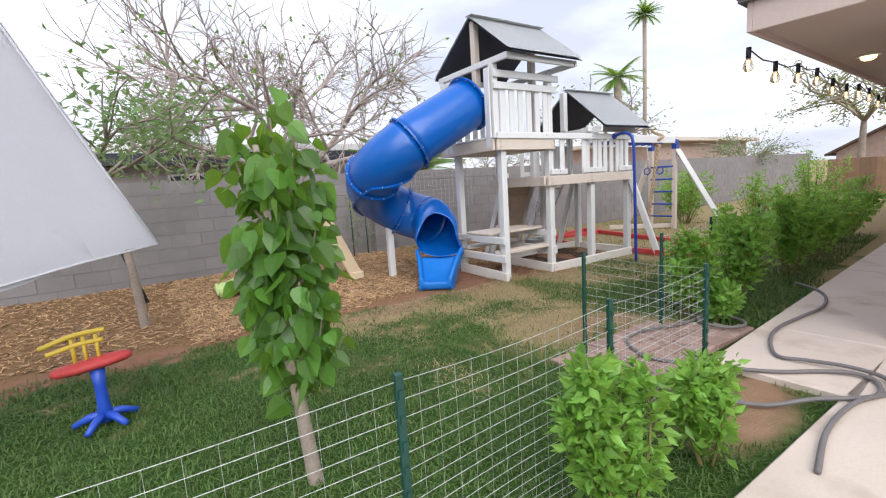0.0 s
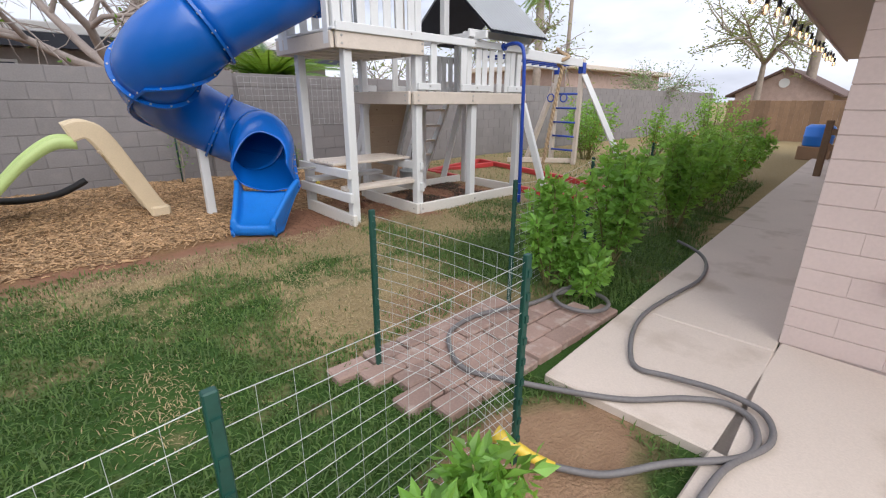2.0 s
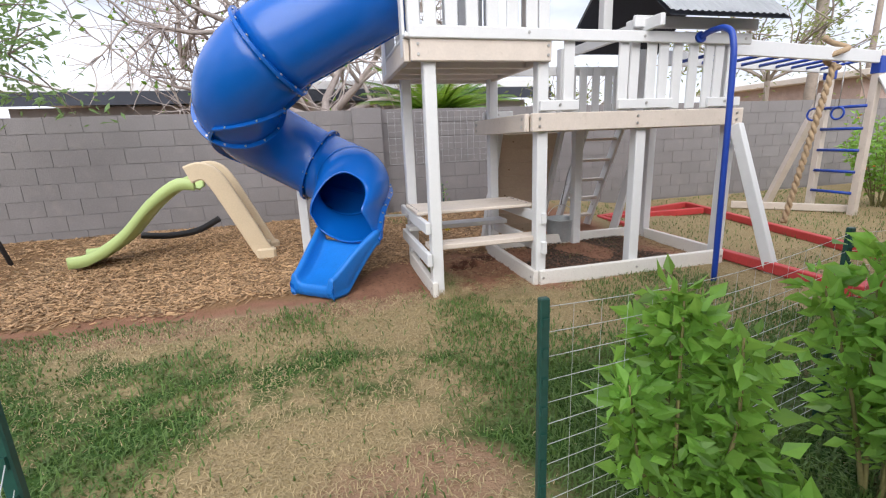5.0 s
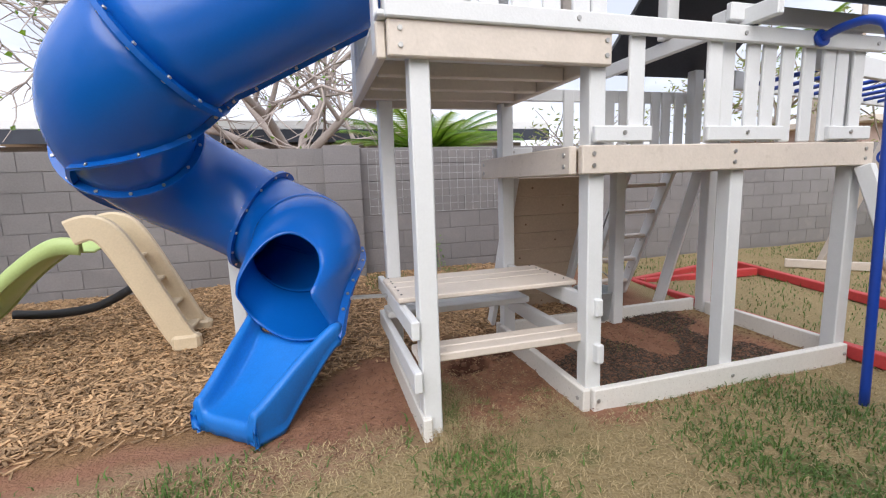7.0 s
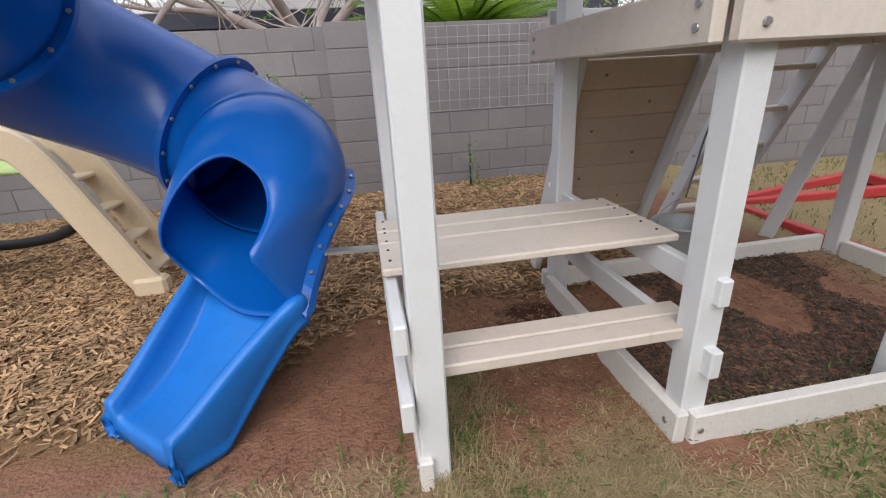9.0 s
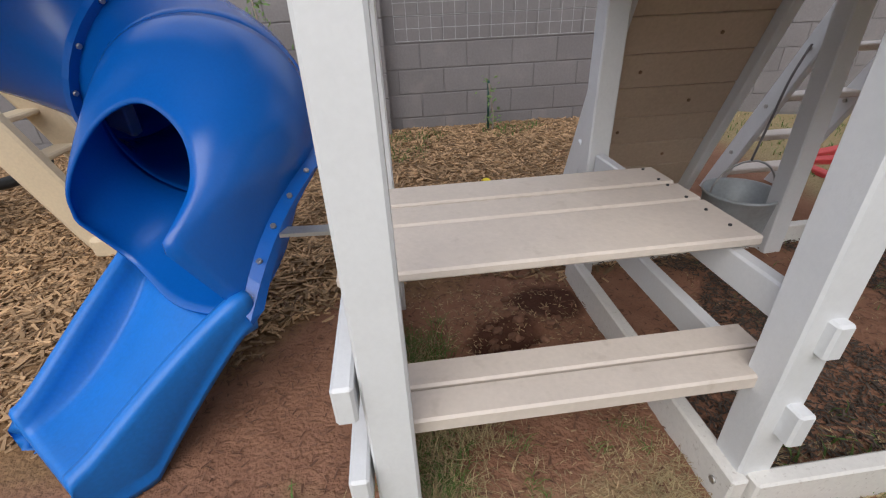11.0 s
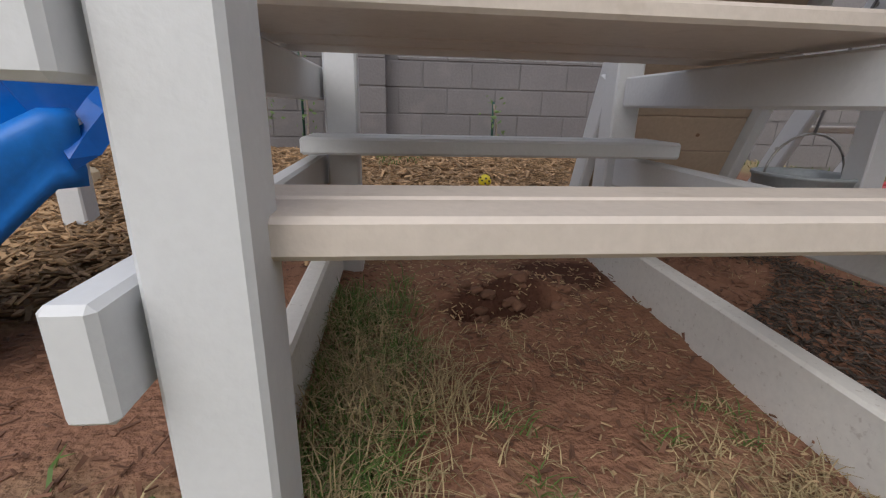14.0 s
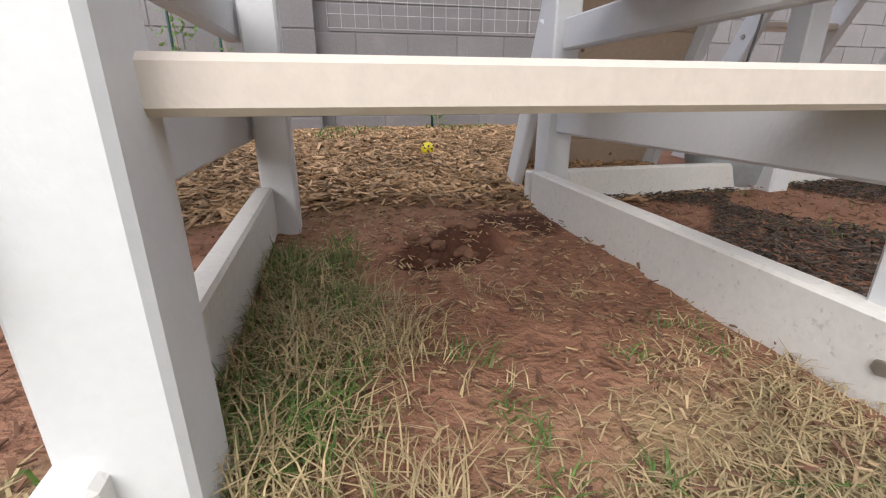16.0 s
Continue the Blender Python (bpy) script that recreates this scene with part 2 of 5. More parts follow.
def ground_material():
    m = bpy.data.materials.new("yard_ground")
    m.use_nodes = True
    n, k = m.node_tree.nodes, m.node_tree.links
    b = n["Principled BSDF"]
    b.inputs["Roughness"].default_value = 0.95
    b.inputs["Specular IOR Level"].default_value = 0.15
    geo = n.new("ShaderNodeNewGeometry")
    sep = n.new("ShaderNodeSeparateXYZ")
    k.new(geo.outputs["Position"], sep.inputs[0])

    def tex(scale, detail=6.0):
        t = n.new("ShaderNodeTexNoise")
        t.inputs["Scale"].default_value, t.inputs["Detail"].default_value = scale, detail
        k.new(geo.outputs["Position"], t.inputs["Vector"])
        return t.outputs["Fac"]

    def op(kind, a, c):
        x = n.new("ShaderNodeMath")
        x.operation = kind
        for i, v in enumerate((a, c)):
            if isinstance(v, (int, float)):
                x.inputs[i].default_value = v
            else:
                k.new(v, x.inputs[i])
        return x.outputs[0]

    def smooth(v, lo, hi):
        r = n.new("ShaderNodeMapRange")
        r.interpolation_type = "SMOOTHSTEP"
        r.inputs["From Min"].default_value, r.inputs["From Max"].default_value = lo, hi
        k.new(v, r.inputs["Value"])
        return r.outputs["Result"]

    def blend(f, a, c):
        x = n.new("ShaderNodeMix")
        x.data_type = "RGBA"
        k.new(f, x.inputs["Factor"])
        for key, v in (("A", a), ("B", c)):
            if isinstance(v, tuple):
                x.inputs[key].default_value = (*v, 1)
            else:
                k.new(v, x.inputs[key])
        return x.outputs["Result"]

    wob, wob2, fine, mid = tex(2.2), tex(0.9, 4), tex(70, 3), tex(9)
    x, y = sep.outputs["X"], sep.outputs["Y"]
    grass = blend(fine, (0.024, 0.058, 0.012), (0.06, 0.12, 0.028))
    straw = blend(fine, (0.20, 0.15, 0.075), (0.41, 0.32, 0.175))
    soil = blend(mid, (0.19, 0.092, 0.058), (0.34, 0.18, 0.115))
    mulch = blend(tex(38, 4), (0.11, 0.06, 0.03), (0.34, 0.205, 0.105))
    # dry grass: towards the play set, in patches elsewhere
    dry = smooth(op("ADD", op("MULTIPLY", y, 0.20), op("ADD", op("MULTIPLY", op("SUBTRACT", wob, 0.5), 1.8), op("MULTIPLY", op("SUBTRACT", x, 3.4), 0.09))), 0.60, 0.88)
    lawn = blend(dry, grass, straw)
    def patch(cx, cy, rx, ry):
        dx, dy = op("DIVIDE", op("SUBTRACT", x, cx), rx), op("DIVIDE", op("SUBTRACT", y, cy), ry)
        q = op("ADD", op("ADD", op("MULTIPLY", dx, dx), op("MULTIPLY", dy, dy)), op("MULTIPLY", op("SUBTRACT", wob, 0.5), 2.6))
        r = n.new("ShaderNodeMapRange")
        r.inputs["From Min"].default_value, r.inputs["From Max"].default_value = 1.2, 0.5
        k.new(q, r.inputs["Value"])
        return r.outputs["Result"]

    # a worn dry stretch beside the brick pad, and a lush one by the shrubs
    lawn = blend(patch(3.45, 2.95, 0.95, 0.55), lawn, straw)
    lawn = blend(patch(4.95, 3.05, 1.0, 0.5), lawn, grass)
    # bare soil round the play set
    bare = smooth(op("ADD", y, op("MULTIPLY", op("SUBTRACT", wob, 0.5), 1.4)), 4.55, 4.9)
    under = op("MULTIPLY", bare, smooth(op("ADD", op("MULTIPLY", x, -1.0), op("MULTIPLY", op("SUBTRACT", wob2, 0.5), 1.0)), -7.1, -6.7))
    col = blend(under, lawn, soil)
    # bare patches beside the walkway and the brick pad
    pale = blend(mid, (0.22, 0.13, 0.08), (0.36, 0.24, 0.15))
    for spot in ((3.0, 1.5, 0.5, 0.36), (3.6, 2.85, 0.5, 0.25), (2.6, 4.75, 1.6, 0.22)):
        col = blend(patch(*spot), col, pale)
    # damp dug soil
    damp = blend(mid, (0.05, 0.022, 0.015), (0.12, 0.055, 0.036))
    for spot in ((4.72, 5.45, 0.17, 0.085), (4.92, 5.62, 0.15, 0.12)):
        col = blend(patch(*spot), col, damp)
    # mulch along the wall
    edge = op("ADD", y, op("MULTIPLY", op("SUBTRACT", wob, 0.5), 0.7))
    past = smooth(op("ADD", edge, op("MULTIPLY", smooth(x, 3.2, 4.3), -0.75)), 5.0, 5.22)
    near = smooth(op("ADD", op("MULTIPLY", x, -1.0), op("MULTIPLY", op("SUBTRACT", wob, 0.5), 1.6)), -6.1, -5.7)
    col = blend(op("MULTIPLY", past, near), col, mulch)
    k.new(col, b.inputs["Base Color"])
    bp = n.new("ShaderNodeBump")
    bp.inputs["Strength"].default_value, bp.inputs["Distance"].default_value = 0.9, 0.015
    k.new(fine, bp.inputs["Height"])
    k.new(bp.outputs["Normal"], b.inputs["Normal"])
    return m


ground()


# ---- block wall ----
def block_wall():
    bm = bmesh.new()
    box(bm, -9, 26, 8.226, 8.42, -0.1, 1.64)
    w = single("wall_north", bm, MORTAR, "long grey concrete block wall behind the play set", "wall", kind="structure")
    rest = bmesh.new()
    data = None
    for row in range(8):
        z = 0.028 + row * 0.2025
        for i in range(-24, 64):
            x = 4.65 + i * 0.4 + (0.2 if row % 2 else 0.0) - 0.2
            if 3.9 < x + 0.2 < 4.4 or not -8.9 < x < 25.6:
                continue
            if 1.0 < x < 6.9:
                if data is None:
                    one = bmesh.new()
                    box(one, 0.004, 0.394, -0.012, 0.02, 0.004, 0.196, 0.003)
                    data = finish(one, "block", BLOCK)
                ob = new("block", data)
                ob.location = Vector((x, 8.232, z)) - w.location
                ob.parent = w
            else:
                box(rest, x + 0.004, x + 0.394, 8.22, 8.25, z + 0.004, z + 0.196)
    part("blocks", rest, BLOCK, w)["kind"] = "stuff"
    caps = bmesh.new()
    box(caps, 3.95, 4.35, 8.097, 8.44, -0.1, 1.62)
    pil = part("pilaster", caps, MORTAR, w)
    for row in range(8):
        one = bmesh.new()
        box(one, 3.945, 4.355, 8.092, 8.3, row * 0.2025 + 0.031, row * 0.2025 + 0.224 + (0.02 if row == 7 else 0), 0.004)
        part("block", one, BLOCK, pil)
    return w


block_wall()


# ---- play set ----
YF, YB = 4.785, 5.86          # front and back rows of posts
play = thing("play_set", (5.5, 5.3, 0), "white and tan wooden play tower with picnic table and decks", "play set")


def timber(name, a, b, w, h, mat=WHITE, up=(0, 0, 1), parent=play, label="", bevel=0.006):
    return part(name, beam(bmesh.new(), a, b, w, h, up, bevel), mat, parent, label)


def post(x, y, z0, z1, s=0.089, mat=WHITE):
    return timber("post", (x, y, z0), (x, y, z1), s, s, mat, (0, 1, 0))


def bolts(parent, pts, normal, r=0.011):
    for p in pts:
        part("bolt", bolt(bmesh.new(), p, normal, r), STEEL, parent)


# posts of the picnic bay and of the long deck
for x, y, top in ((4.286, YF, 1.74), (5.15, YF, 1.74), (4.29, 5.74, 1.74), (5.17, YB, 1.74), (6.03, YF, 1.30), (6.94, YF, 1.30), (6.13, YB, 1.30), (7.01, 5.84, 1.30)):
    post(x, y, -0.05, top)
# upper deck, its rim boards and planks
for a, b in (((4.15, 4.715, 1.785), (5.19, 4.715, 1.785)), ((4.15, 5.93, 1.785), (5.19, 5.93, 1.785))):
    bolts(timber("rim_board", a, b, 0.04, 0.145, TAN), [(x, 4.693, z) for x in (4.2, 5.16) for z in (1.755, 1.82)] if a[1] < 5 else [], (0, -1, 0))
for x in (4.13, 5.165):
    timber("rim_board", (x, 4.74, 1.785), (x, 5.905, 1.785), 0.04, 0.145, TAN)
for y in (5.05, 5.35, 5.65):
    timber("joist", (4.155, y, 1.75), (5.14, y, 1.75), 0.04, 0.07, TAN)
for i in range(9):
    timber("deck_board", (4.11, 4.76 + i * 0.137, 1.875), (5.19, 4.76 + i * 0.137, 1.875), 0.13, 0.025, WHITE)
# long deck
bolts(timber("rim_board", (5.04, 4.715, 1.287), (6.99, 4.715, 1.287), 0.04, 0.135, TAN), [(x, 4.693, z) for x in (5.1, 5.95, 6.92) for z in (1.26, 1.315)], (0, -1, 0))
timber("rim_board", (5.04, 5.93, 1.287), (6.97, 5.93, 1.287), 0.04, 0.135, TAN)
bolts(timber("rim_board", (5.02, 4.74, 1.287), (5.02, 5.91, 1.287), 0.04, 0.135, TAN), [(4.998, y, z) for y in (4.79, 5.85) for z in (1.26, 1.315)], (-1, 0, 0))
timber("rim_board", (6.97, 4.74, 1.287), (6.97, 5.91, 1.287), 0.04, 0.135, TAN)
for i in range(13):
    timber("deck_board", (5.12 + i * 0.145, 4.74, 1.335), (5.12 + i * 0.145, 5.91, 1.335), 0.138, 0.025, TAN)
# sill boards on the ground
for a, b in (((5.13, 4.725, 0.055), (6.96, 4.725, 0.055)), ((5.10, 5.90, 0.06), (6.96, 5.90, 0.06)), ((5.10, 4.72, 0.055), (5.095, 5.80, 0.075)), ((4.255, 4.72, 0.055), (4.255, 5.69, 0.08)), ((6.97, 4.75, 0.055), (6.99, 5.78, 0.055))):
    timber("sill_board", a, b, 0.045, 0.13, SILL)
for x, y, z, n in ((5.0765, 4.77, 0.06, (-1, 0, 0)), (5.155, 4.7015, 0.06, (0, -1, 0)), (6.04, 4.7015, 0.06, (0, -1, 0)), (6.93, 4.7015, 0.06, (0, -1, 0)), (4.2315, 4.76, 0.07, (-1, 0, 0))):
    part("bolt", bolt(bmesh.new(), (x, y, z), n, 0.011), STEEL, play)
# picnic table and seats
def screws(board, xs, ys, z):
    for x in xs:
        for y in ys:
            part("screw", bolt(bmesh.new(), (x, y, z), (0, 0, 1), 0.005), BLACK, board)


for i, (y, w) in enumerate(((5.118, 0.236), (5.302, 0.124), (5.448, 0.145))):
    b = timber("table_board", (4.19, y, 0.62), (5.215, y, 0.62), w - 0.004, 0.028, TAN, label="tan painted table board")
    screws(b, (4.22, 5.17), (y - 0.05, y + 0.045), 0.633)
for y0, y1 in ((4.79, 4.88), (4.884, 4.97)):
    timber("seat_board", (4.24, (y0 + y1) / 2, 0.379), (5.19, (y0 + y1) / 2, 0.379), y1 - y0 - 0.003, 0.042, TAN)
for y0, y1 in ((5.51, 5.60), (5.604, 5.69)):
    timber("seat_board", (4.21, (y0 + y1) / 2, 0.398), (5.18, (y0 + y1) / 2, 0.398), y1 - y0 - 0.003, 0.042, WHITE)
for x in (4.215, 5.165):
    timber("table_rail", (x, 4.715, 0.55), (x, 5.80, 0.55), 0.04, 0.09)
    timber("seat_rail", (x, 4.70, 0.31), (x, 5.80, 0.31), 0.04, 0.1)

# ---- play set, upper parts ----
for x in (4.19, 5.15):
    post(x, YF - 0.005, 1.89, 2.76, 0.085)
    post(x, 5.86, 1.89, 2.76, 0.085)
timber("king_post", (4.2, 5.12, 2.55), (4.2, 5.12, 3.37), 0.085, 0.085, TAN, (0, 1, 0))
timber("king_post", (5.2, 5.12, 1.9), (5.2, 5.12, 3.37), 0.085, 0.085, TAN, (0, 1, 0))
timber("top_rail", (4.14, 4.715, 2.50), (5.24, 4.715, 2.50), 0.035, 0.085)
timber("top_rail", (4.14, 4.715, 2.64), (5.28, 4.715, 2.64), 0.035, 0.085)
timber("top_rail", (4.14, 5.93, 2.50), (5.24, 5.93, 2.50), 0.035, 0.085)
for i in range(6):
    timber("slat", (4.30 + i * 0.15, 4.74, 1.89), (4.30 + i * 0.15, 4.74, 2.47), 0.09, 0.022, WHITE, (0, 1, 0))
    timber("slat", (4.30 + i * 0.15, 5.90, 1.89), (4.30 + i * 0.15, 5.90, 2.47), 0.09, 0.022, WHITE, (0, 1, 0))
for y in (4.82, 5.66, 5.78):
    timber("slat", (4.12, y, 1.75), (4.12, y, 2.72), 0.022, 0.1, WHITE, (0, 1, 0))
# rails and slats of the long deck
bolts(timber("top_rail", (4.14, 4.69, 1.895), (6.97, 4.69, 1.885), 0.03, 0.08), [(5.0, 4.674, 1.9), (5.95, 4.674, 1.89), (6.9, 4.674, 1.885)], (0, -1, 0))
for y in (4.70, 5.935):
    for x0, x1 in ((5.1, 5.42), (5.76, 6.26), (6.6, 6.93)):
        bolts(timber("bottom_rail", (x0, y, 1.405), (x1, y, 1.405), 0.03, 0.075), [((x0 + x1) / 2, y - 0.017, 1.41)], (0, -1, 0))
for x in (5.345, 5.81, 6.06, 6.17, 6.30, 6.45, 6.60, 6.70, 6.83):
    timber("slat", (x, 4.722, 1.36), (x, 4.722, 1.86), 0.088, 0.022, WHITE, (0, 1, 0))
    if x > 5.4:
        timber("slat", (x - 0.1, 5.905, 1.36), (x - 0.1, 5.905, 1.86), 0.088, 0.022, WHITE, (0, 1, 0))
timber("top_rail", (5.2, 5.93, 1.82), (6.92, 5.93, 1.82), 0.03, 0.09)
for x in (5.93, 6.84):
    for y in (YF, YB):
        post(x, y, 1.35, 2.02, 0.085)
timber("top_rail", (5.88, 4.72, 2.0), (7.05, 4.72, 2.0), 0.035, 0.085)
timber("tie_beam", (5.985, 4.53, 1.975), (5.985, 5.93, 1.975), 0.04, 0.085)
timber("king_post", (5.97, 5.22, 2.02), (5.97, 5.22, 2.60), 0.085, 0.085, WHITE, (0, 1, 0))


def roof(x0, x1, y0, ym, y1, ze, zr):
    """Two corrugated sheets on a ridge, dark below."""
    for ya, yb in ((y0, ym), (y1, ym)):
        bm, lo = bmesh.new(), bmesh.new()
        n = int((x1 - x0) / 0.0125)
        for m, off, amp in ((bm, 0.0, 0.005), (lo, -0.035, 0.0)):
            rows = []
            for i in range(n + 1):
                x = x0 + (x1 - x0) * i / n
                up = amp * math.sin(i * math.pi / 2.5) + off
                rows.append((m.verts.new((x, ya, ze + up)), m.verts.new((x, yb, zr + up))))
            for p, q in zip(rows, rows[1:]):
                m.faces.new((p[0], q[0], q[1], p[1]))
            # the thickness goes downwards on both slopes
            if ya > yb:
                bmesh.ops.reverse_faces(m, faces=m.faces[:])
            bmesh.ops.solidify(m, geom=m.faces[:], thickness=0.004)
            bmesh.ops.recalc_face_normals(m, faces=m.faces[:])
        r = part("roof_sheet", bm, ROOF, play, "corrugated grey metal roof sheet")
        # a flat near-black sheet just below the corrugated one
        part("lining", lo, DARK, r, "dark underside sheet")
    part("ridge_cap", beam(bmesh.new(), (x0, ym, zr + 0.012), (x1, ym, zr + 0.012), 0.14, 0.012), ROOF, play)


roof(4.12, 5.42, 4.40, 5.12, 5.98, 2.85, 3.42)
roof(6.02, 7.14, 4.50, 5.22, 5.98, 2.03, 2.64)

for x in (4.17, 5.37):
    timber("tie_beam", (x, 4.47, 2.795), (x, 5.93, 2.795), 0.04, 0.075)
for y in (4.50, 5.90):
    timber("eave_beam", (4.195, y, 2.795), (5.345, y, 2.795), 0.04, 0.075)

# climbing wall, ladder and braces at the back
for i in range(8):
    t0 = (i + 0.5) / 8
    y, z = 5.97 + 0.47 * t0, 1.22 - 1.18 * t0
    b = timber("climbing_board", (5.31, y, z), (5.95, y, z), 0.156, 0.028, BROWN, (0, 0.93, 0.366), bevel=0.004)
    for x in (5.45 + 0.3 * (i % 2),):
        part("knot", bolt(bmesh.new(), (x, y - 0.0135, z - 0.006), (0, -0.93, -0.366), 0.008), WOODF, b)
for x in (5.28, 5.98):
    timber("stringer", (x, 5.95, 1.24), (x, 6.45, -0.02), 0.05, 0.1, WHITE, (0, 0.93, 0.366))
for x in (6.26, 6.70):
    bolts(timber("ladder_rail", (x, 5.92, 1.26), (x, 6.54, 0.02), 0.04, 0.1, WHITE, (0, 0.9, 0.45)), [(x - 0.022, 6.10, 0.9), (x - 0.022, 6.24, 0.62), (x - 0.022, 6.38, 0.34)], (-1, 0, 0))
for i in range(5):
    t0 = (i + 0.5) / 5
    timber("rung", (6.25, 5.95 + 0.56 * t0, 1.24 - 1.15 * t0), (6.71, 5.95 + 0.56 * t0, 1.24 - 1.15 * t0), 0.1, 0.03, TAN)
timber("brace", (6.93, 4.70, 1.22), (7.06, 4.30, -0.03), 0.085, 0.085)
timber("brace", (6.98, 5.92, 1.22), (6.83, 6.17, 0.0), 0.07, 0.085)
timber("brace", (5.155, YB + 0.06, 0.60), (5.155, YB + 0.30, 0.02), 0.04, 0.085)

# monkey bars and the far ladder
monkey = thing("monkey_bars", (8.6, 5.6, 0), "white and tan timber monkey bars with blue steel rungs", "monkey bars")
F0, F1, G0, G1 = Vector((6.95, 5.02, 1.90)), Vector((10.3, 5.86, 1.97)), Vector((6.95, 5.62, 1.90)), Vector((10.3, 6.42, 1.93))
timber("side_beam", F0, F1, 0.04, 0.14, WHITE, parent=monkey)
timber("side_beam", G0, G1, 0.04, 0.14, WHITE, parent=monkey)
for i in range(9):
    t0 = (i + 0.6) / 9.5
    part("rung", tube(bmesh.new(), [F0.lerp(F1, t0) - Vector((0, 0, 0.03)), G0.lerp(G1, t0) - Vector((0, 0, 0.03))], 0.017, 8), BLUE2, monkey, "blue steel rung", True)
for p in (F1, G1):
    timber("upright", (p.x, p.y, -0.03), (p.x, p.y, 2.05), 0.085, 0.085, TAN, (0, 1, 0), monkey)
    part("bracket", box(bmesh.new(), p.x - 0.055, p.x + 0.055, p.y - 0.055, p.y + 0.055, 1.78, 1.98, 0.006), BLUE2, monkey, "blue steel bracket")
for z in (0.28, 0.56, 0.84, 1.12, 1.4):
    part("rung", tube(bmesh.new(), [(10.26, 5.88, z), (10.26, 6.40, z)], 0.02, 8), BLUE2, monkey, "blue steel rung", True)
timber("leg", (10.3, 5.80, 1.75), (10.42, 4.80, -0.02), 0.1, 0.09, WHITE, (0, 0.5, 0.8), monkey)
timber("leg", (10.3, 6.46, 1.60), (10.2, 7.0, 0.0), 0.1, 0.09, TAN, (0, -0.5, 0.8), monkey)
timber("sill_board", (9.4, 6.9, 0.07), (10.4, 5.9, 0.06), 0.05, 0.1, TAN, parent=monkey)
for dy in (0.12, 0.42):
    c = Vector((9.9, 5.85 + dy, 1.32))
    ring = [c + Vector((0.0, 0.075 * math.sin(a), 0.075 * math.cos(a))) for a in np.linspace(0, 2 * math.pi, 17)]
    g = thing("trapeze_ring", tuple(c - Vector((0, 0, 0.075))), "blue plastic trapeze ring hanging on a chain", "trapeze ring", "rings under the bars")
    part("ring", tube(bmesh.new(), ring, 0.013, 8, False), BLUE2, g, smooth=True)
    part("chain", tube(bmesh.new(), [c + Vector((0, 0, 0.075)), Vector((9.9, c.y, 1.9))], 0.006, 6), STEEL, g)
ROPE = paint("hemp_rope", (0.36, 0.26, 0.16), 0.9, 0.3, 20, 120, 0.6)
rope = thing("climbing_rope", (9.15, 5.55, 0), "thick brown climbing rope knotted round the beam", "rope")
turns = [Vector((9.15 - 0.05 * i / 60 * 8 + 0.018 * math.cos(i * 1.1), 5.57 + 0.018 * math.sin(i * 1.1), 1.85 - 1.78 * i / 60)) for i in range(61)]
part("strand", tube(bmesh.new(), turns, 0.022, 8), ROPE, rope, smooth=True)
part("strand", tube(bmesh.new(), [2 * Vector((t.x, t.y, t.z)) - t + Vector((-0.036 * math.cos(i * 1.1), -0.036 * math.sin(i * 1.1), 0)) for i, t in enumerate(turns)], 0.022, 8), ROPE, rope, smooth=True)
part("knot", tube(bmesh.new(), [Vector((9.15 + 0.09 * math.cos(a) * (1 + 0.1 * a), 5.57 + 0.06 * math.sin(a), 1.8 + 0.035 * a)) for a in np.linspace(0, 9, 40)], 0.03, 8), ROPE, rope, smooth=True)

# fire pole
pole = thing("fire_pole", (6.43, 4.36, 0), "blue steel fire pole with a bent top", "fire pole")
part("pole", tube(bmesh.new(), spline([(6.45, 4.672, 1.885), (6.45, 4.56, 1.912), (6.447, 4.43, 1.90), (6.443, 4.355, 1.80), (6.45, 4.335, 1.45), (6.475, 4.32, -0.05)], 7), 0.022, 12), BLUE2, pole, smooth=True)
part("flange", tube(bmesh.new(), [(6.45, 4.674, 1.885), (6.45, 4.655, 1.89)], 0.045, 12), BLUE2, pole)

# red timber border lying in the grass
redf = thing("timber_border", (8.2, 5.9, 0), "low red painted timber border lying in the grass", "timber border")
for a, b in (((7.02, 3.68), (7.10, 6.84)), ((7.10, 6.86), (8.93, 7.28)), ((8.93, 7.26), (8.12, 4.02)), ((7.18, 6.80), (8.72, 6.74)), ((7.02, 3.66), (8.12, 4.0))):
    timber("board", (*a, 0.05), (*b, 0.05), 0.07, 0.085, RED, parent=redf)

# ---- tube slide ----
slide = thing("tube_slide", (3.4, 5.5, 0), "royal blue moulded plastic spiral tube slide with open chute", "slide")
CX, CY, RAD, TR = 3.33, 5.70, 0.45, 0.325
LINE = [Vector((4.14 - 0.8 * i / 8, CY - RAD, 2.36 - 0.42 * i / 8)) for i in range(8)]
for i in range(41):
    t0 = i / 40
    a = radians(-90 - 296 * t0)
    LINE.append(Vector((CX + (RAD - 0.02 * t0) * math.cos(a), CY + (RAD - 0.02 * t0) * math.sin(a), 1.94 - 1.62 * t0 + 0.44 * t0 * t0 - 0.06 * math.exp(-((t0 - 0.72) / 0.16) ** 2))))


def line_dir(i):
    return (LINE[min(i + 1, len(LINE) - 1)] - LINE[max(i - 1, 0)]).normalized()


def around(i, ang, r):
    """A point at an angle round the tube's line: 0 is its outer side, 90 degrees the top."""
    d = line_dir(i)
    out = d.cross(Vector((0, 0, 1))).normalized() * -1.0
    up = d.cross(out).normalized()
    if up.z < 0:
        up = -up
    return LINE[i] + (out * math.cos(radians(ang)) + up * math.sin(radians(ang))) * r


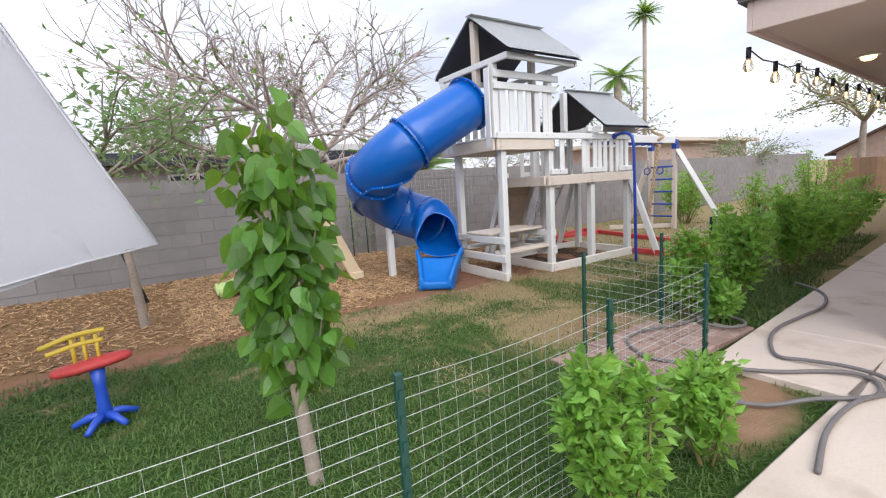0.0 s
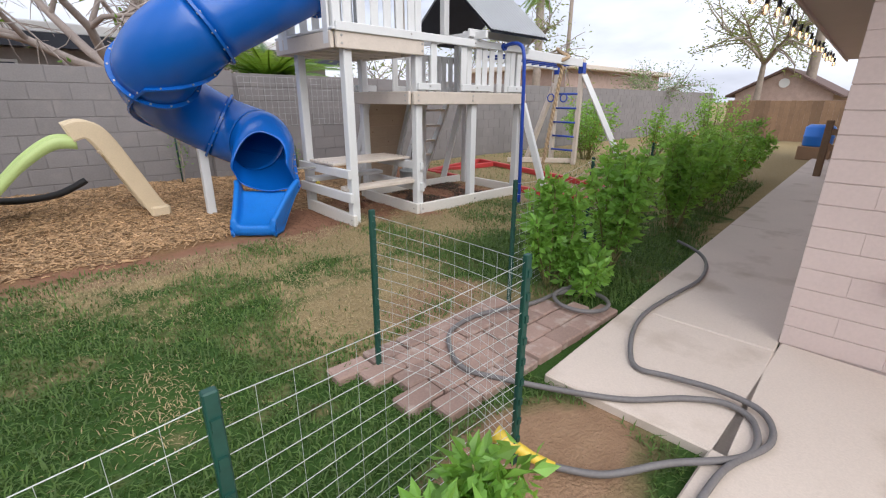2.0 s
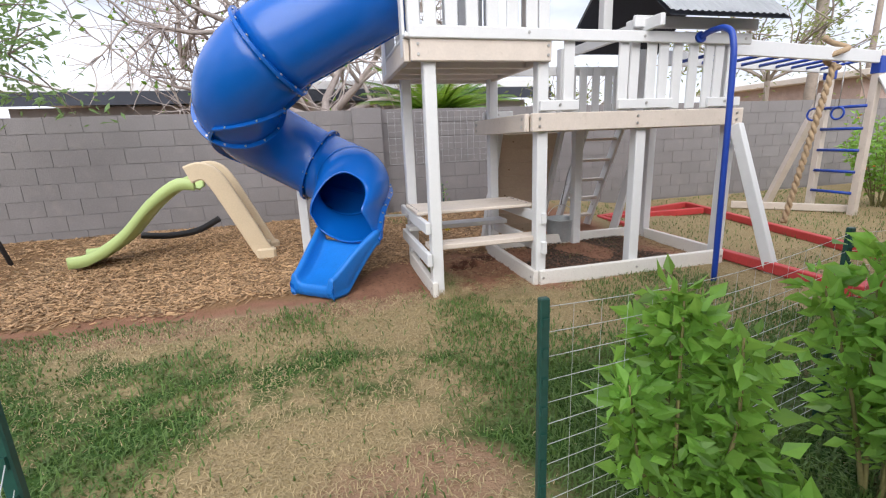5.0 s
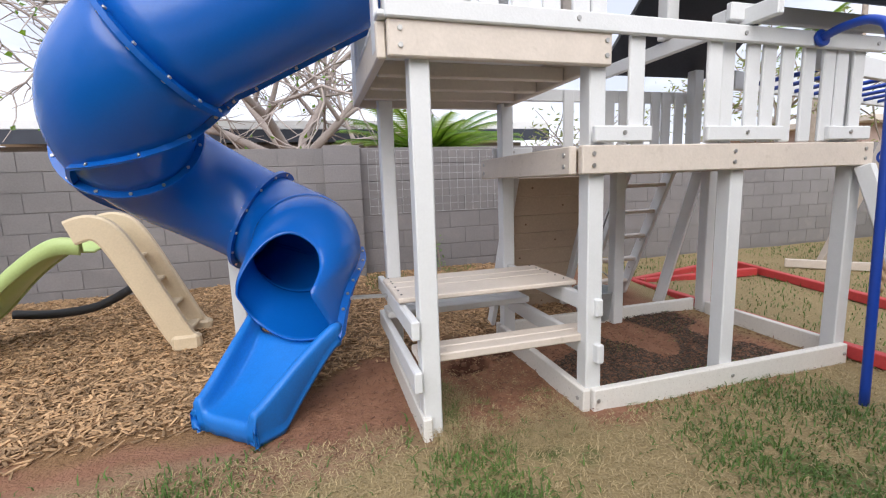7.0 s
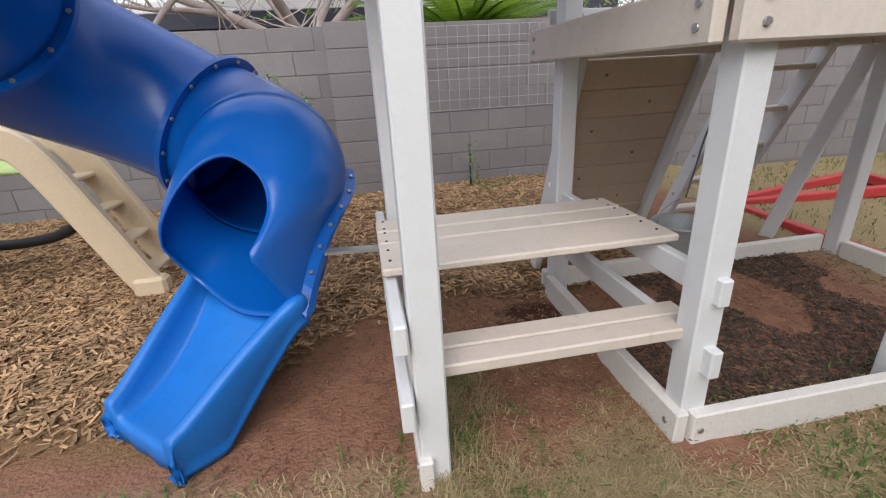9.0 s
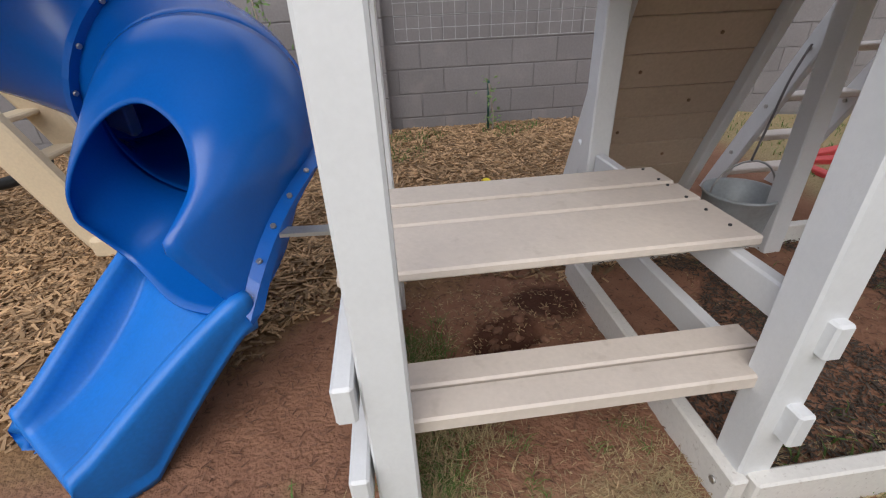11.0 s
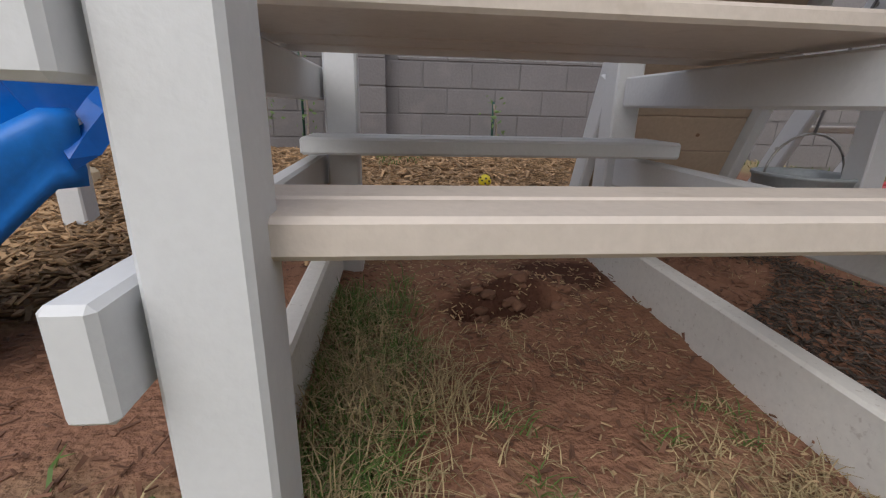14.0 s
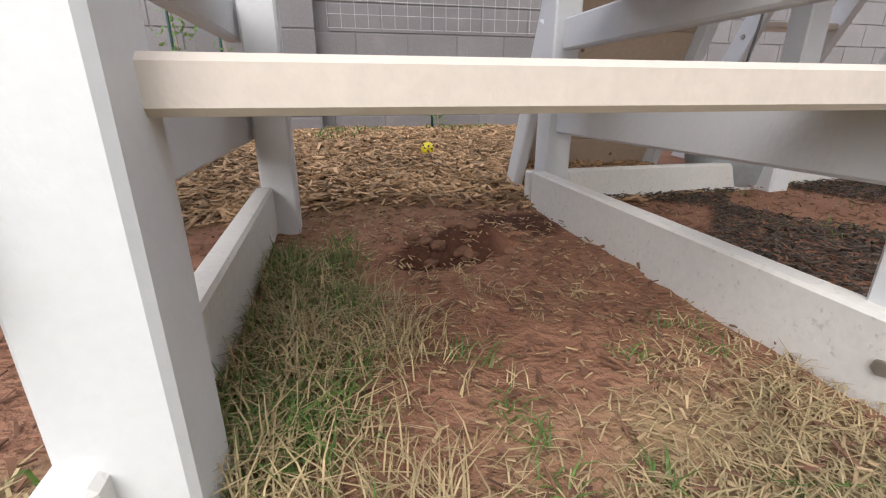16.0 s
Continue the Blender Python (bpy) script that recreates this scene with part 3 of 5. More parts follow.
def shell(i0, i1, r_of, sides=40):
    bm = bmesh.new()
    rings = [[bm.verts.new(around(i, 360 * j / sides, r_of(i))) for j in range(sides)] for i in range(i0, i1 + 1)]
    for q, w in zip(rings, rings[1:]):
        for j in range(sides):
            bm.faces.new((q[j], q[(j + 1) % sides], w[(j + 1) % sides], w[j])).smooth = True
    bmesh.ops.recalc_face_normals(bm, faces=bm.faces[:])
    bmesh.ops.solidify(bm, geom=bm.faces[:], thickness=0.008)
    return bm


def seam_angle(i):
    return -120 + 70 * min(1.0, max(0, i - 12) / 6) + 16 * max(0, i - 18) / 30


CUTS = [0, 10, 20, 35, 43]
for n0, (a, b) in enumerate(zip(CUTS, CUTS[1:])):
    sec = part("tube_section", shell(a, b, lambda i: TR + (0.006 if n0 % 2 else 0.0)), BLUE, slide, smooth=True)

    bm = bmesh.new()
    strip = []
    for i in range(a, b + 1):
        an = seam_angle(i)
        strip.append([bm.verts.new(around(i, an + da, r)) for da, r in ((-1.8, TR - 0.01), (-1.8, TR + 0.038), (1.8, TR + 0.038), (1.8, TR - 0.01))])
    for q, w in zip(strip, strip[1:]):
        for j in range(3):
            bm.faces.new((q[j], q[j + 1], w[j + 1], w[j]))
    bm.faces.new(strip[0]), bm.faces.new(strip[-1][::-1])
    fl = part("seam_flange", bm, BLUE, sec)
    for i in range(a + 1, b, 2):
        p, q = around(i, seam_angle(i) + 2.3, TR + 0.021), around(i, seam_angle(i) + 6, TR + 0.021)
        part("bolt", bolt(bmesh.new(), p, q - p, 0.009), STEEL, sec)
for c in CUTS[:-1]:
    d = line_dir(c)
    bm = bmesh.new()
    rings = [[bm.verts.new(around(c, 360 * j / 40, r) + d * s) for j in range(40)] for s, r in ((-0.012, TR - 0.005), (-0.012, TR + 0.042), (0.012, TR + 0.042), (0.012, TR - 0.005))]
    for q, w in zip(rings, rings[1:]):
        for j in range(40):
            bm.faces.new((q[j], q[(j + 1) % 40], w[(j + 1) % 40], w[j]))
    ring = part("ring_flange", bm, BLUE, slide)
    for j in range(14):
        p = around(c, 360 * j / 14 + 8, TR + 0.024)
        part("bolt", bolt(bmesh.new(), p + d * 0.014, d, 0.009), STEEL, ring)
        part("bolt", bolt(bmesh.new(), p - d * 0.014, -d, 0.009), STEEL, ring)

# the elbow's end: a hood that narrows to an arched hole above the chute
EDGE = [(90, 3.655, 5.50, 0.95), (60, 3.74, 5.45, 0.928), (25, 3.81, 5.37, 0.865), (0, 3.82, 5.29, 0.77), (-20, 3.765, 5.165, 0.667), (-45, 3.885, 5.225, 0.41), (-62, 3.80, 5.26, 0.385), (-90, 3.62, 5.38, 0.365), (-130, 3.44, 5.55, 0.44), (-160, 3.355, 5.52, 0.61), (-180, 3.385, 5.50, 0.71), (-210, 3.455, 5.51, 0.82), (-240, 3.55, 5.515, 0.91), (-270, 3.655, 5.50, 0.95)]
CORNERS = (-20, -45, -160)
CORE = Vector((3.63, 5.40, 0.70))


def hood_edge(ang):
    for k, (p, q) in enumerate(zip(EDGE, EDGE[1:])):
        if p[0] >= ang >= q[0]:
            t = (p[0] - ang) / (p[0] - q[0])
            a, b = Vector(p[1:]), Vector(q[1:])
            # smooth through the points, but for the corners
            before = a - (b - a) if p[0] in CORNERS else Vector(EDGE[k - 1 if k else -2][1:])
            after = b + (b - a) if q[0] in CORNERS else Vector(EDGE[k + 2 if k + 2 < len(EDGE) else 1][1:])
            m, n = (b - before) / 2, (after - a) / 2
            h = 2 * t ** 3 - 3 * t * t + 1
            return a * h + b * (1 - h) + m * (t ** 3 - 2 * t * t + t) + n * (t ** 3 - t * t)


def hood_point(ang, t, grow=0.0):
    """Along the hood from the last ring (0) to the edge of the hole (1)."""
    c = CUTS[-1]
    p, q = around(c, ang, TR + 0.006 + grow), hood_edge(ang)
    d = line_dir(c)
    far = (q - p).length
    inward = (CORE - q).normalized()
    # the arch leans inward; the underside runs straight on into the chute
    arch = max(0.0, min(1.0, (ang + 40) / 50)) if ang > -100 else max(0.0, min(1.0, (-120 - ang) / 50))
    m0 = d * far * (0.6 + 0.9 * arch)
    m1 = (inward * arch * 0.7 + d * arch * 0.5 + Vector((-0.66, -0.72, -0.16)) * (1 - arch)).normalized() * far * 0.8
    a, b = 2 * t ** 3 - 3 * t * t + 1, t ** 3 - 2 * t * t + t
    r = p * a + m0 * b + q * (1 - a) + m1 * (t ** 3 - t * t)
    return r + (r - CORE).normalized() * grow * t


bm = bmesh.new()
COLS = 90
angs = [90 - 360 * j / COLS for j in range(COLS)]
rings = [[bm.verts.new(hood_point(a, i / 14)) for a in angs] for i in range(15)]
for q, w in zip(rings, rings[1:]):
    for j in range(COLS):
        bm.faces.new((q[j], q[(j + 1) % COLS], w[(j + 1) % COLS], w[j])).smooth = True
bmesh.ops.recalc_face_normals(bm, faces=bm.faces[:])
bmesh.ops.solidify(bm, geom=bm.faces[:], thickness=0.009)
mouth = part("mouth", bm, BLUE, slide, smooth=True)
bm = bmesh.new()
strip = []
for i in range(15):
    t = i / 14
    an = -8 - 37 * t
    strip.append([bm.verts.new(hood_point(a, t, g)) for a, g in ((an - 1.6, -0.004), (an - 1.6, 0.042), (an + 1.6, 0.042), (an + 1.6, -0.004))])
for q, w in zip(strip, strip[1:]):
    for j in range(3):
        bm.faces.new((q[j], q[j + 1], w[j + 1], w[j]))
bm.faces.new(strip[0]), bm.faces.new(strip[-1][::-1])
part("seam_flange", bm, BLUE, mouth)
for i in range(1, 14, 2):
    t = i / 14
    p, q = hood_point(-8 - 37 * t + 2.2, t, 0.024), hood_point(-8 - 37 * t + 8, t, 0.024)
    part("bolt", bolt(bmesh.new(), p, q - p, 0.009), STEEL, mouth)

# open chute
LIP, START = Vector((3.343, 5.073, 0)), Vector((3.635, 5.41, 0))


def chute():
    bm = bmesh.new()
    d = (LIP - START).normalized()
    s = Vector((-d.y, d.x, 0))
    rows = []
    n = 20
    for i in range(-2, n + 1):
        t = i / n
        u = max(0.0, t)
        c = START.lerp(LIP, t)
        floor = 0.352 - 0.235 * (1 - (1 - u) ** 1.8) - 0.05 * min(0, t)
        w = 0.305 - 0.115 * u ** 0.8
        rim = 0.478 - 0.285 * (1 - (1 - u) ** 1.25) + 0.028 * math.sin(math.pi * u)
        skirt = max(0.01, rim - 0.13 - 0.19 * u)
        prof = [(-w - 0.012, skirt), (-w - 0.02, skirt + 0.03), (-w - 0.012, skirt + 0.05), (-w - 0.022, skirt + 0.07), (-w - 0.024, rim - 0.034)]
        prof += [(-w + 0.027 * math.cos(radians(a)), rim - 0.026 + 0.027 * math.sin(radians(a))) for a in (165, 130, 90, 50, 15)]
        prof += [(-w + 0.034, max(floor + 0.02, rim - 0.05)), (-w + 0.044, floor + 0.012), (-w + 0.065, floor + 0.002), (-w + 0.12, floor), (0, floor)]
        prof += [(-a, z) for a, z in prof[-2::-1]]
        rows.append([bm.verts.new(c + s * a + Vector((0, 0, z))) for a, z in prof])
    last = [v.co.copy() for v in rows[-1]]
    for push, drop in ((0.014, 0.004), (0.022, 0.016), (0.025, 0.04)):
        rows.append([bm.verts.new(Vector((p.x, p.y, max(0.012, p.z - drop))) + d * push) for p in last])
    for low in (0.07, 0.02):
        rows.append([bm.verts.new(Vector((p.x, p.y, min(low, max(0.01, p.z - 0.06)))) + d * (0.016 + 0.007 * (k % 2))) for k, p in enumerate(last)])
    for q, w in zip(rows, rows[1:]):
        for j in range(len(q) - 1):
            bm.faces.new((q[j], q[j + 1], w[j + 1], w[j])).smooth = True
    bmesh.ops.recalc_face_normals(bm, faces=bm.faces[:])
    bmesh.ops.solidify(bm, geom=bm.faces[:], thickness=0.006)
    return bm


part("chute", chute(), BLUE_LIT, slide, "open chute in a lighter, sunlit blue", smooth=True)
part("support_post", beam(bmesh.new(), (3.27, 6.13, 0.0), (3.27, 6.13, 0.95), 0.085, 0.085, (0, 1, 0)), WHITE, slide, "white timber support post")
part("bracket", beam(bmesh.new(), (3.98, 5.42, 0.56), (4.22, 5.42, 0.55), 0.05, 0.012, bevel=0), STEEL, slide, "galvanised steel strap")

# ---- house, patio and walkway ----
def slab(name, x0, x1, y0, y1, z1, mat, label, category, bevel=0.008):
    return single(name, box(bmesh.new(), x0, x1, y0, y1, -0.12, z1, bevel), mat, label, category, kind="structure")


slab("patio", -6, 4.63, -4, 1.13, 0.045, CONC, "tan concrete patio slab beside the house", "patio")
PIVOT, SKEW = (4.63, 1.14, 0), radians(3.8)
walkway = thing("walkway", PIVOT, "tan concrete walkway running along the house", "path", kind="structure")
for x0, x1 in ((3.50, 4.492), (4.5, 7.2), (7.208, 9.9), (9.908, 13.2), (13.208, 17)):
    part("slab", box(bmesh.new(), x0, x1, 1.14, 1.90, -0.1, 0.045, 0.008), CONC, walkway)

walkway.rotation_euler.z = SKEW
house = thing("house", PIVOT, "pinkish painted block house with a deep eave", "house", kind="structure")
core = part("wall", box(bmesh.new(), 4.626, 16, -5.9, 1.134, -0.1, 2.30), STUCCO, house)
for row in range(20):
    off = 0.2 if row % 2 else 0.0
    for i in range(-1, 14):
        y1 = 1.14 - i * 0.4 - off
        y0 = max(-5.8, y1 - 0.4)
        y1 = min(1.14, y1)
        if y1 - y0 > 0.05:
            part("block", box(bmesh.new(), 4.62, 4.70, y0 + 0.0003, y1 - 0.0003, 0.045 + row * 0.108 + 0.0015, 0.045 + row * 0.108 + 0.1065, 0.0015), STUCCO, core)
part("wall", box(bmesh.new(), -7, 4.6, -6.1, -5.9, -0.1, 2.3), STUCCO, house)
house.rotation_euler.z = SKEW
part("soffit", box(bmesh.new(), 3.80, 16.3, -6, 1.80, 2.20, 2.215), SOFFIT, house)
part("fascia", box(bmesh.new(), 3.76, 16.4, 1.80, 1.83, 2.16, 2.34, 0.004), SOFFIT, house)
part("fascia", box(bmesh.new(), 3.76, 3.79, -6, 1.80, 2.16, 2.34, 0.004), SOFFIT, house)
rf = part("roof", box(bmesh.new(), 3.72, 16.4, -6, 1.87, 2.34, 2.37), SHINGLE, house)
for i in range(5):
    x0, y1 = 3.70 + i * 0.17, 1.89 - i * 0.17
    part("shingle_course", box(bmesh.new(), x0, 16.4, -6, y1, 2.37 + i * 0.045, 2.385 + i * 0.045, 0.004), SHINGLE, rf)

# string of bulbs along the eave
GLASS = bpy.data.materials.new("bulb_glass")
GLASS.use_nodes = True
gb = GLASS.node_tree.nodes["Principled BSDF"]
gb.inputs["Transmission Weight"].default_value, gb.inputs["Roughness"].default_value, gb.inputs["Base Color"].default_value = 0.9, 0.05, (1, 0.9, 0.75, 1)
GLOW = bpy.data.materials.new("filament")
GLOW.use_nodes = True
eb = GLOW.node_tree.nodes["Principled BSDF"]
eb.inputs["Emission Color"].default_value, eb.inputs["Emission Strength"].default_value = (1.0, 0.62, 0.25, 1), 2.5
lights = thing("string_lights", PIVOT, "black cable of clear filament bulbs hung along the eave", "string lights")
lights.rotation_euler.z = SKEW
spots = [(3.9 + i * 0.52, 1.86, 2.09 - 0.03 * math.sin(i * 1.7)) for i in range(20)]
cable = []
for (ax, ay, az), (bx, by, bz) in zip(spots, spots[1:]):
    cable += [(ax, ay, az), ((ax + bx) / 2, (ay + by) / 2, (az + bz) / 2 - 0.025)]
part("cable", tube(bmesh.new(), cable, 0.005, 5), BLACK, lights)
for x, y, z in spots:
    so = part("socket", tube(bmesh.new(), [(x, y, z + 0.01), (x, y, z - 0.06)], 0.016, 8), BLACK, lights, "black bulb socket")
    part("bulb", tube(bmesh.new(), [(x, y, z - 0.06), (x, y, z - 0.075), (x, y, z - 0.1), (x, y, z - 0.125), (x, y, z - 0.14), (x, y, z - 0.145)], [0.012, 0.02, 0.03, 0.03, 0.018, 0.004], 10), GLASS, so, "clear glass bulb", True)
    part("filament", tube(bmesh.new(), [(x, y, z - 0.075), (x, y, z - 0.12)], 0.006, 5), GLOW, so)

# round light under the eave
down = thing("soffit_light", PIVOT, "small round warm light set in the eave soffit", "light")
down.rotation_euler.z = SKEW
part("trim", tube(bmesh.new(), [(5.72, 1.58, 2.2), (5.72, 1.58, 2.19), (5.72, 1.58, 2.182)], [0.085, 0.085, 0.075], 24), WHITE, down)
part("lamp", tube(bmesh.new(), [(5.72, 1.58, 2.186), (5.72, 1.58, 2.165), (5.72, 1.58, 2.15)], [0.055, 0.05, 0.03], 20), GLOW, down, "glowing warm lamp", True)

# aluminium ladder hung on the house wall
ALU = paint("aluminium", (0.62, 0.62, 0.62), 0.35, 0.08, 5, 90, 0.1, metal=0.85)
ldr = thing("extension_ladder", PIVOT, "aluminium ladder with red end caps hung on the wall", "ladder")
ldr.rotation_euler.z = SKEW
for z in (0.50, 0.835):
    rail = part("rail", beam(bmesh.new(), (4.565, 0.76, z), (4.565, -2.3, z), 0.05, 0.075, bevel=0.006), ALU, ldr)
    part("end_cap", beam(bmesh.new(), (4.565, 0.785, z), (4.565, 0.755, z), 0.056, 0.06, bevel=0.006), RED, rail, "red plastic end cap")
for i in range(8):
    part("rung", tube(bmesh.new(), [(4.565, 0.58 - i * 0.35, 0.5), (4.565, 0.58 - i * 0.35, 0.835)], 0.017, 8), ALU, ldr, smooth=True)

# ---- brick pad ----
pad = thing("brick_pad", (3.8, 2.2, 0), "worn reddish paver bricks laid beside the walkway", "paving", kind="structure")
one = box(bmesh.new(), -0.1, 0.1, -0.062, 0.062, -0.03, 0.03, 0.008)
pav = finish(one, "paver", PAVER)
for r in range(5):
    for c in range(-1, 8):
        x = 3.02 + c * 0.208 + (0.104 if r % 2 else 0) + random.uniform(-0.006, 0.006)
        y = 1.975 + r * 0.131
        if 2.95 < x + 0.16 * r * 0.3 < 4.45 - 0.05 * r:
            ob = new("paver", pav)
            ob.parent = pad
            ob.location = Vector((x, y, 0.012 + random.uniform(-0.006, 0.006))) - pad.location
            ob.rotation_euler = (random.uniform(-0.03, 0.03), random.uniform(-0.03, 0.03), random.uniform(-0.03, 0.03))

# ---- garden hose ----
hose = thing("garden_hose", (3.6, 1.6, 0.05), "long grey garden hose coiled over the path", "hose")
H = 0.06
run = spline([(3.02, 1.48, 0.03), (3.12, 1.34, 0.03), (3.30, 1.20, H), (3.55, 1.02, H), (3.76, 1.05, H), (3.80, 1.16, H + 0.01), (3.72, 1.30, H), (3.50, 1.50, H), (3.27, 1.92, 0.05), (3.19, 2.12, H), (3.32, 2.34, H), (3.46, 2.415, H), (3.68, 2.415, H), (3.98, 2.31, H), (4.22, 2.285, H)] + [(4.26 + 0.165 * math.sin(k * 0.7), 2.11 + 0.165 * math.cos(k * 0.7), H + 0.002 * k) for k in range(10)] + [(4.55, 2.27, 0.06), (4.8, 2.42, 0.05)], 9)
part("hose_line", tube(bmesh.new(), run, 0.013, 8), HOSE, hose, smooth=True)
run2 = spline([(2.6, 0.98, 0.06), (3.0, 1.06, H), (3.4, 1.06, H), (3.68, 0.98, H), (3.84, 1.04, H + 0.012), (3.86, 1.2, H + 0.02), (3.82, 1.40, H + 0.012), (3.80, 1.54, H), (3.94, 1.637, H), (4.19, 1.727, H), (4.46, 1.764, H), (4.82, 1.749, H), (5.22, 1.729, H), (5.58, 1.80, H), (5.86, 1.95, H), (6.1, 2.2, 0.05)], 9)
part("hose_line", tube(bmesh.new(), run2, 0.013, 8), HOSE, hose, smooth=True)
YEL = paint("yellow_plastic", (0.70, 0.50, 0.06), 0.45, 0.1, 6, 80, 0.1)
nz = part("nozzle", tube(bmesh.new(), [(3.02, 1.48, 0.03), (2.98, 1.55, 0.05), (2.94, 1.64, 0.09), (2.93, 1.68, 0.1)], [0.016, 0.02, 0.024, 0.034], 10), YEL, hose, "yellow spray nozzle", True)

# ---- wire fence ----
fence = thing("wire_fence", (2.6, 1.8, 0), "low galvanised garden wire fence on green steel posts", "fence")
FP = [(-2.6, 1.45), (-0.6, 1.55), (0.965, 1.495), (2.015, 1.55), (2.955, 1.61), (2.925, 2.42)]
FQ = [(4.0, 2.48), (5.4, 2.75), (7.2, 3.0), (9.0, 3.2)]
for x, y in FP[1:] + FQ:
    pt = part("post", box(bmesh.new(), x - 0.013, x + 0.013, y - 0.010, y + 0.010, -0.05, 0.815, 0.003), GREENP, fence, "dark green steel post")
    for i in range(9):
        part("notch", box(bmesh.new(), x - 0.008, x + 0.008, y - 0.016, y - 0.009, 0.10 + i * 0.08, 0.125 + i * 0.08), GREENP, pt)


def netting(pts, rows, pitch, bow, top=0.77):
    bm = bmesh.new()
    line = []
    for (ax, ay), (bx, by) in zip(pts, pts[1:]):
        n = max(2, int(math.hypot(bx - ax, by - ay) / pitch))
        nx, ny = -(by - ay), bx - ax
        for i in range(n):
            t = i / n
            k = bow * math.sin(math.pi * t) / max(0.3, math.hypot(nx, ny))
            line.append((ax + (bx - ax) * t + nx * k, ay + (by - ay) * t + ny * k, 0.05 * math.sin(math.pi * t)))
    line.append((*pts[-1], 0))
    zs = [top * (j / (rows - 1)) ** 1.15 + 0.02 for j in range(rows)]
    for z in zs:
        tube(bm, [(x, y, z - dip * z) for x, y, dip in line], 0.0011, 4, False)
    for x, y, dip in line:
        tube(bm, [(x, y, 0.01), (x, y, top + 0.02 - dip * top)], 0.0006, 3, False)
    return bm


part("netting", netting(FP[:5], 16, 0.075, 0.04), WIRE, fence)
part("netting", netting(FP[4:], 16, 0.075, -0.10), WIRE, fence)
part("netting", netting(FQ, 14, 0.09, 0.0), WIRE, fence)
mesh_on_wall = bmesh.new()
for i in range(20):
    tube(mesh_on_wall, [(4.45 + i * 0.1, 8.17, 0.86), (4.45 + i * 0.1, 8.17, 1.60)], 0.0015, 4, False)
for j in range(9):
    tube(mesh_on_wall, [(4.45, 8.165, 0.86 + j * 0.0925), (6.35, 8.165, 0.86 + j * 0.0925)], 0.0015, 4, False)
single("wire_trellis", mesh_on_wall, WIRE, "galvanised wire mesh panel fixed on the block wall", "trellis")

# ---- things in the yard ----
bucket = thing("metal_bucket", (6.03, 6.0, 0.02), "grey galvanised bucket hanging on a thin rope", "bucket")
ZINC = paint("galvanised_sheet", (0.40, 0.43, 0.44), 0.5, 0.12, 8, 60, 0.15, metal=0.3)
bm = bmesh.new()
turned = ((0.0, 0.05), (0.128, 0.05), (0.134, 0.056), (0.146, 0.13), (0.149, 0.135), (0.149, 0.145), (0.151, 0.15), (0.17, 0.285), (0.177, 0.29), (0.177, 0.30), (0.168, 0.302), (0.164, 0.29), (0.13, 0.065), (0.0, 0.062))
rings = [[bm.verts.new((6.03 + r * math.cos(a), 6.0 + r * math.sin(a), z - 0.02)) for a in np.linspace(0, 2 * math.pi, 33)[:-1]] for r, z in turned]
for q, w in zip(rings, rings[1:]):
    for j in range(32):
        bm.faces.new((q[j], q[(j + 1) % 32], w[(j + 1) % 32], w[j])).smooth = True
bmesh.ops.remove_doubles(bm, verts=bm.verts[:], dist=0.0005)
part("body", bm, ZINC, bucket, smooth=True)
part("handle", tube(bmesh.new(), [(6.03 + 0.17 * math.cos(a), 6.0, 0.27 + 0.16 * math.sin(a)) for a in np.linspace(0, math.pi, 13)], 0.005, 6), STEEL, bucket)
part("rope", tube(bmesh.new(), spline([(6.03, 6.0, 0.43), (6.08, 6.02, 0.6), (6.14, 6.05, 0.78), (6.22, 6.08, 0.92)], 5), 0.006, 6), HOSE, bucket)

BALL = paint("yellow_ball", (0.78, 0.62, 0.03), 0.45, 0.05, 5, 80, 0.05)
bm = bmesh.new()
bmesh.ops.create_icosphere(bm, subdivisions=3, radius=0.036, matrix=Matrix.Translation((4.92, 6.80, lie(4.92, 6.80) + 0.034)))
ball = single("ball", bm, BALL, "small yellow perforated plastic ball on the mulch", "ball", smooth=True)
for v in (Vector((math.cos(a) * math.cos(b), math.sin(a) * math.cos(b), math.sin(b))) for a, b in ((-2.2, 0.2), (-1.6, 0.5), (-1.1, 0.1), (-1.7, -0.2), (-2.6, 0.6), (-0.6, 0.5))):
    c = Vector((4.92, 6.80, lie(4.92, 6.80) + 0.034)) + v * 0.035
    part("hole", bolt(bmesh.new(), c, v, 0.005), DARK, ball)

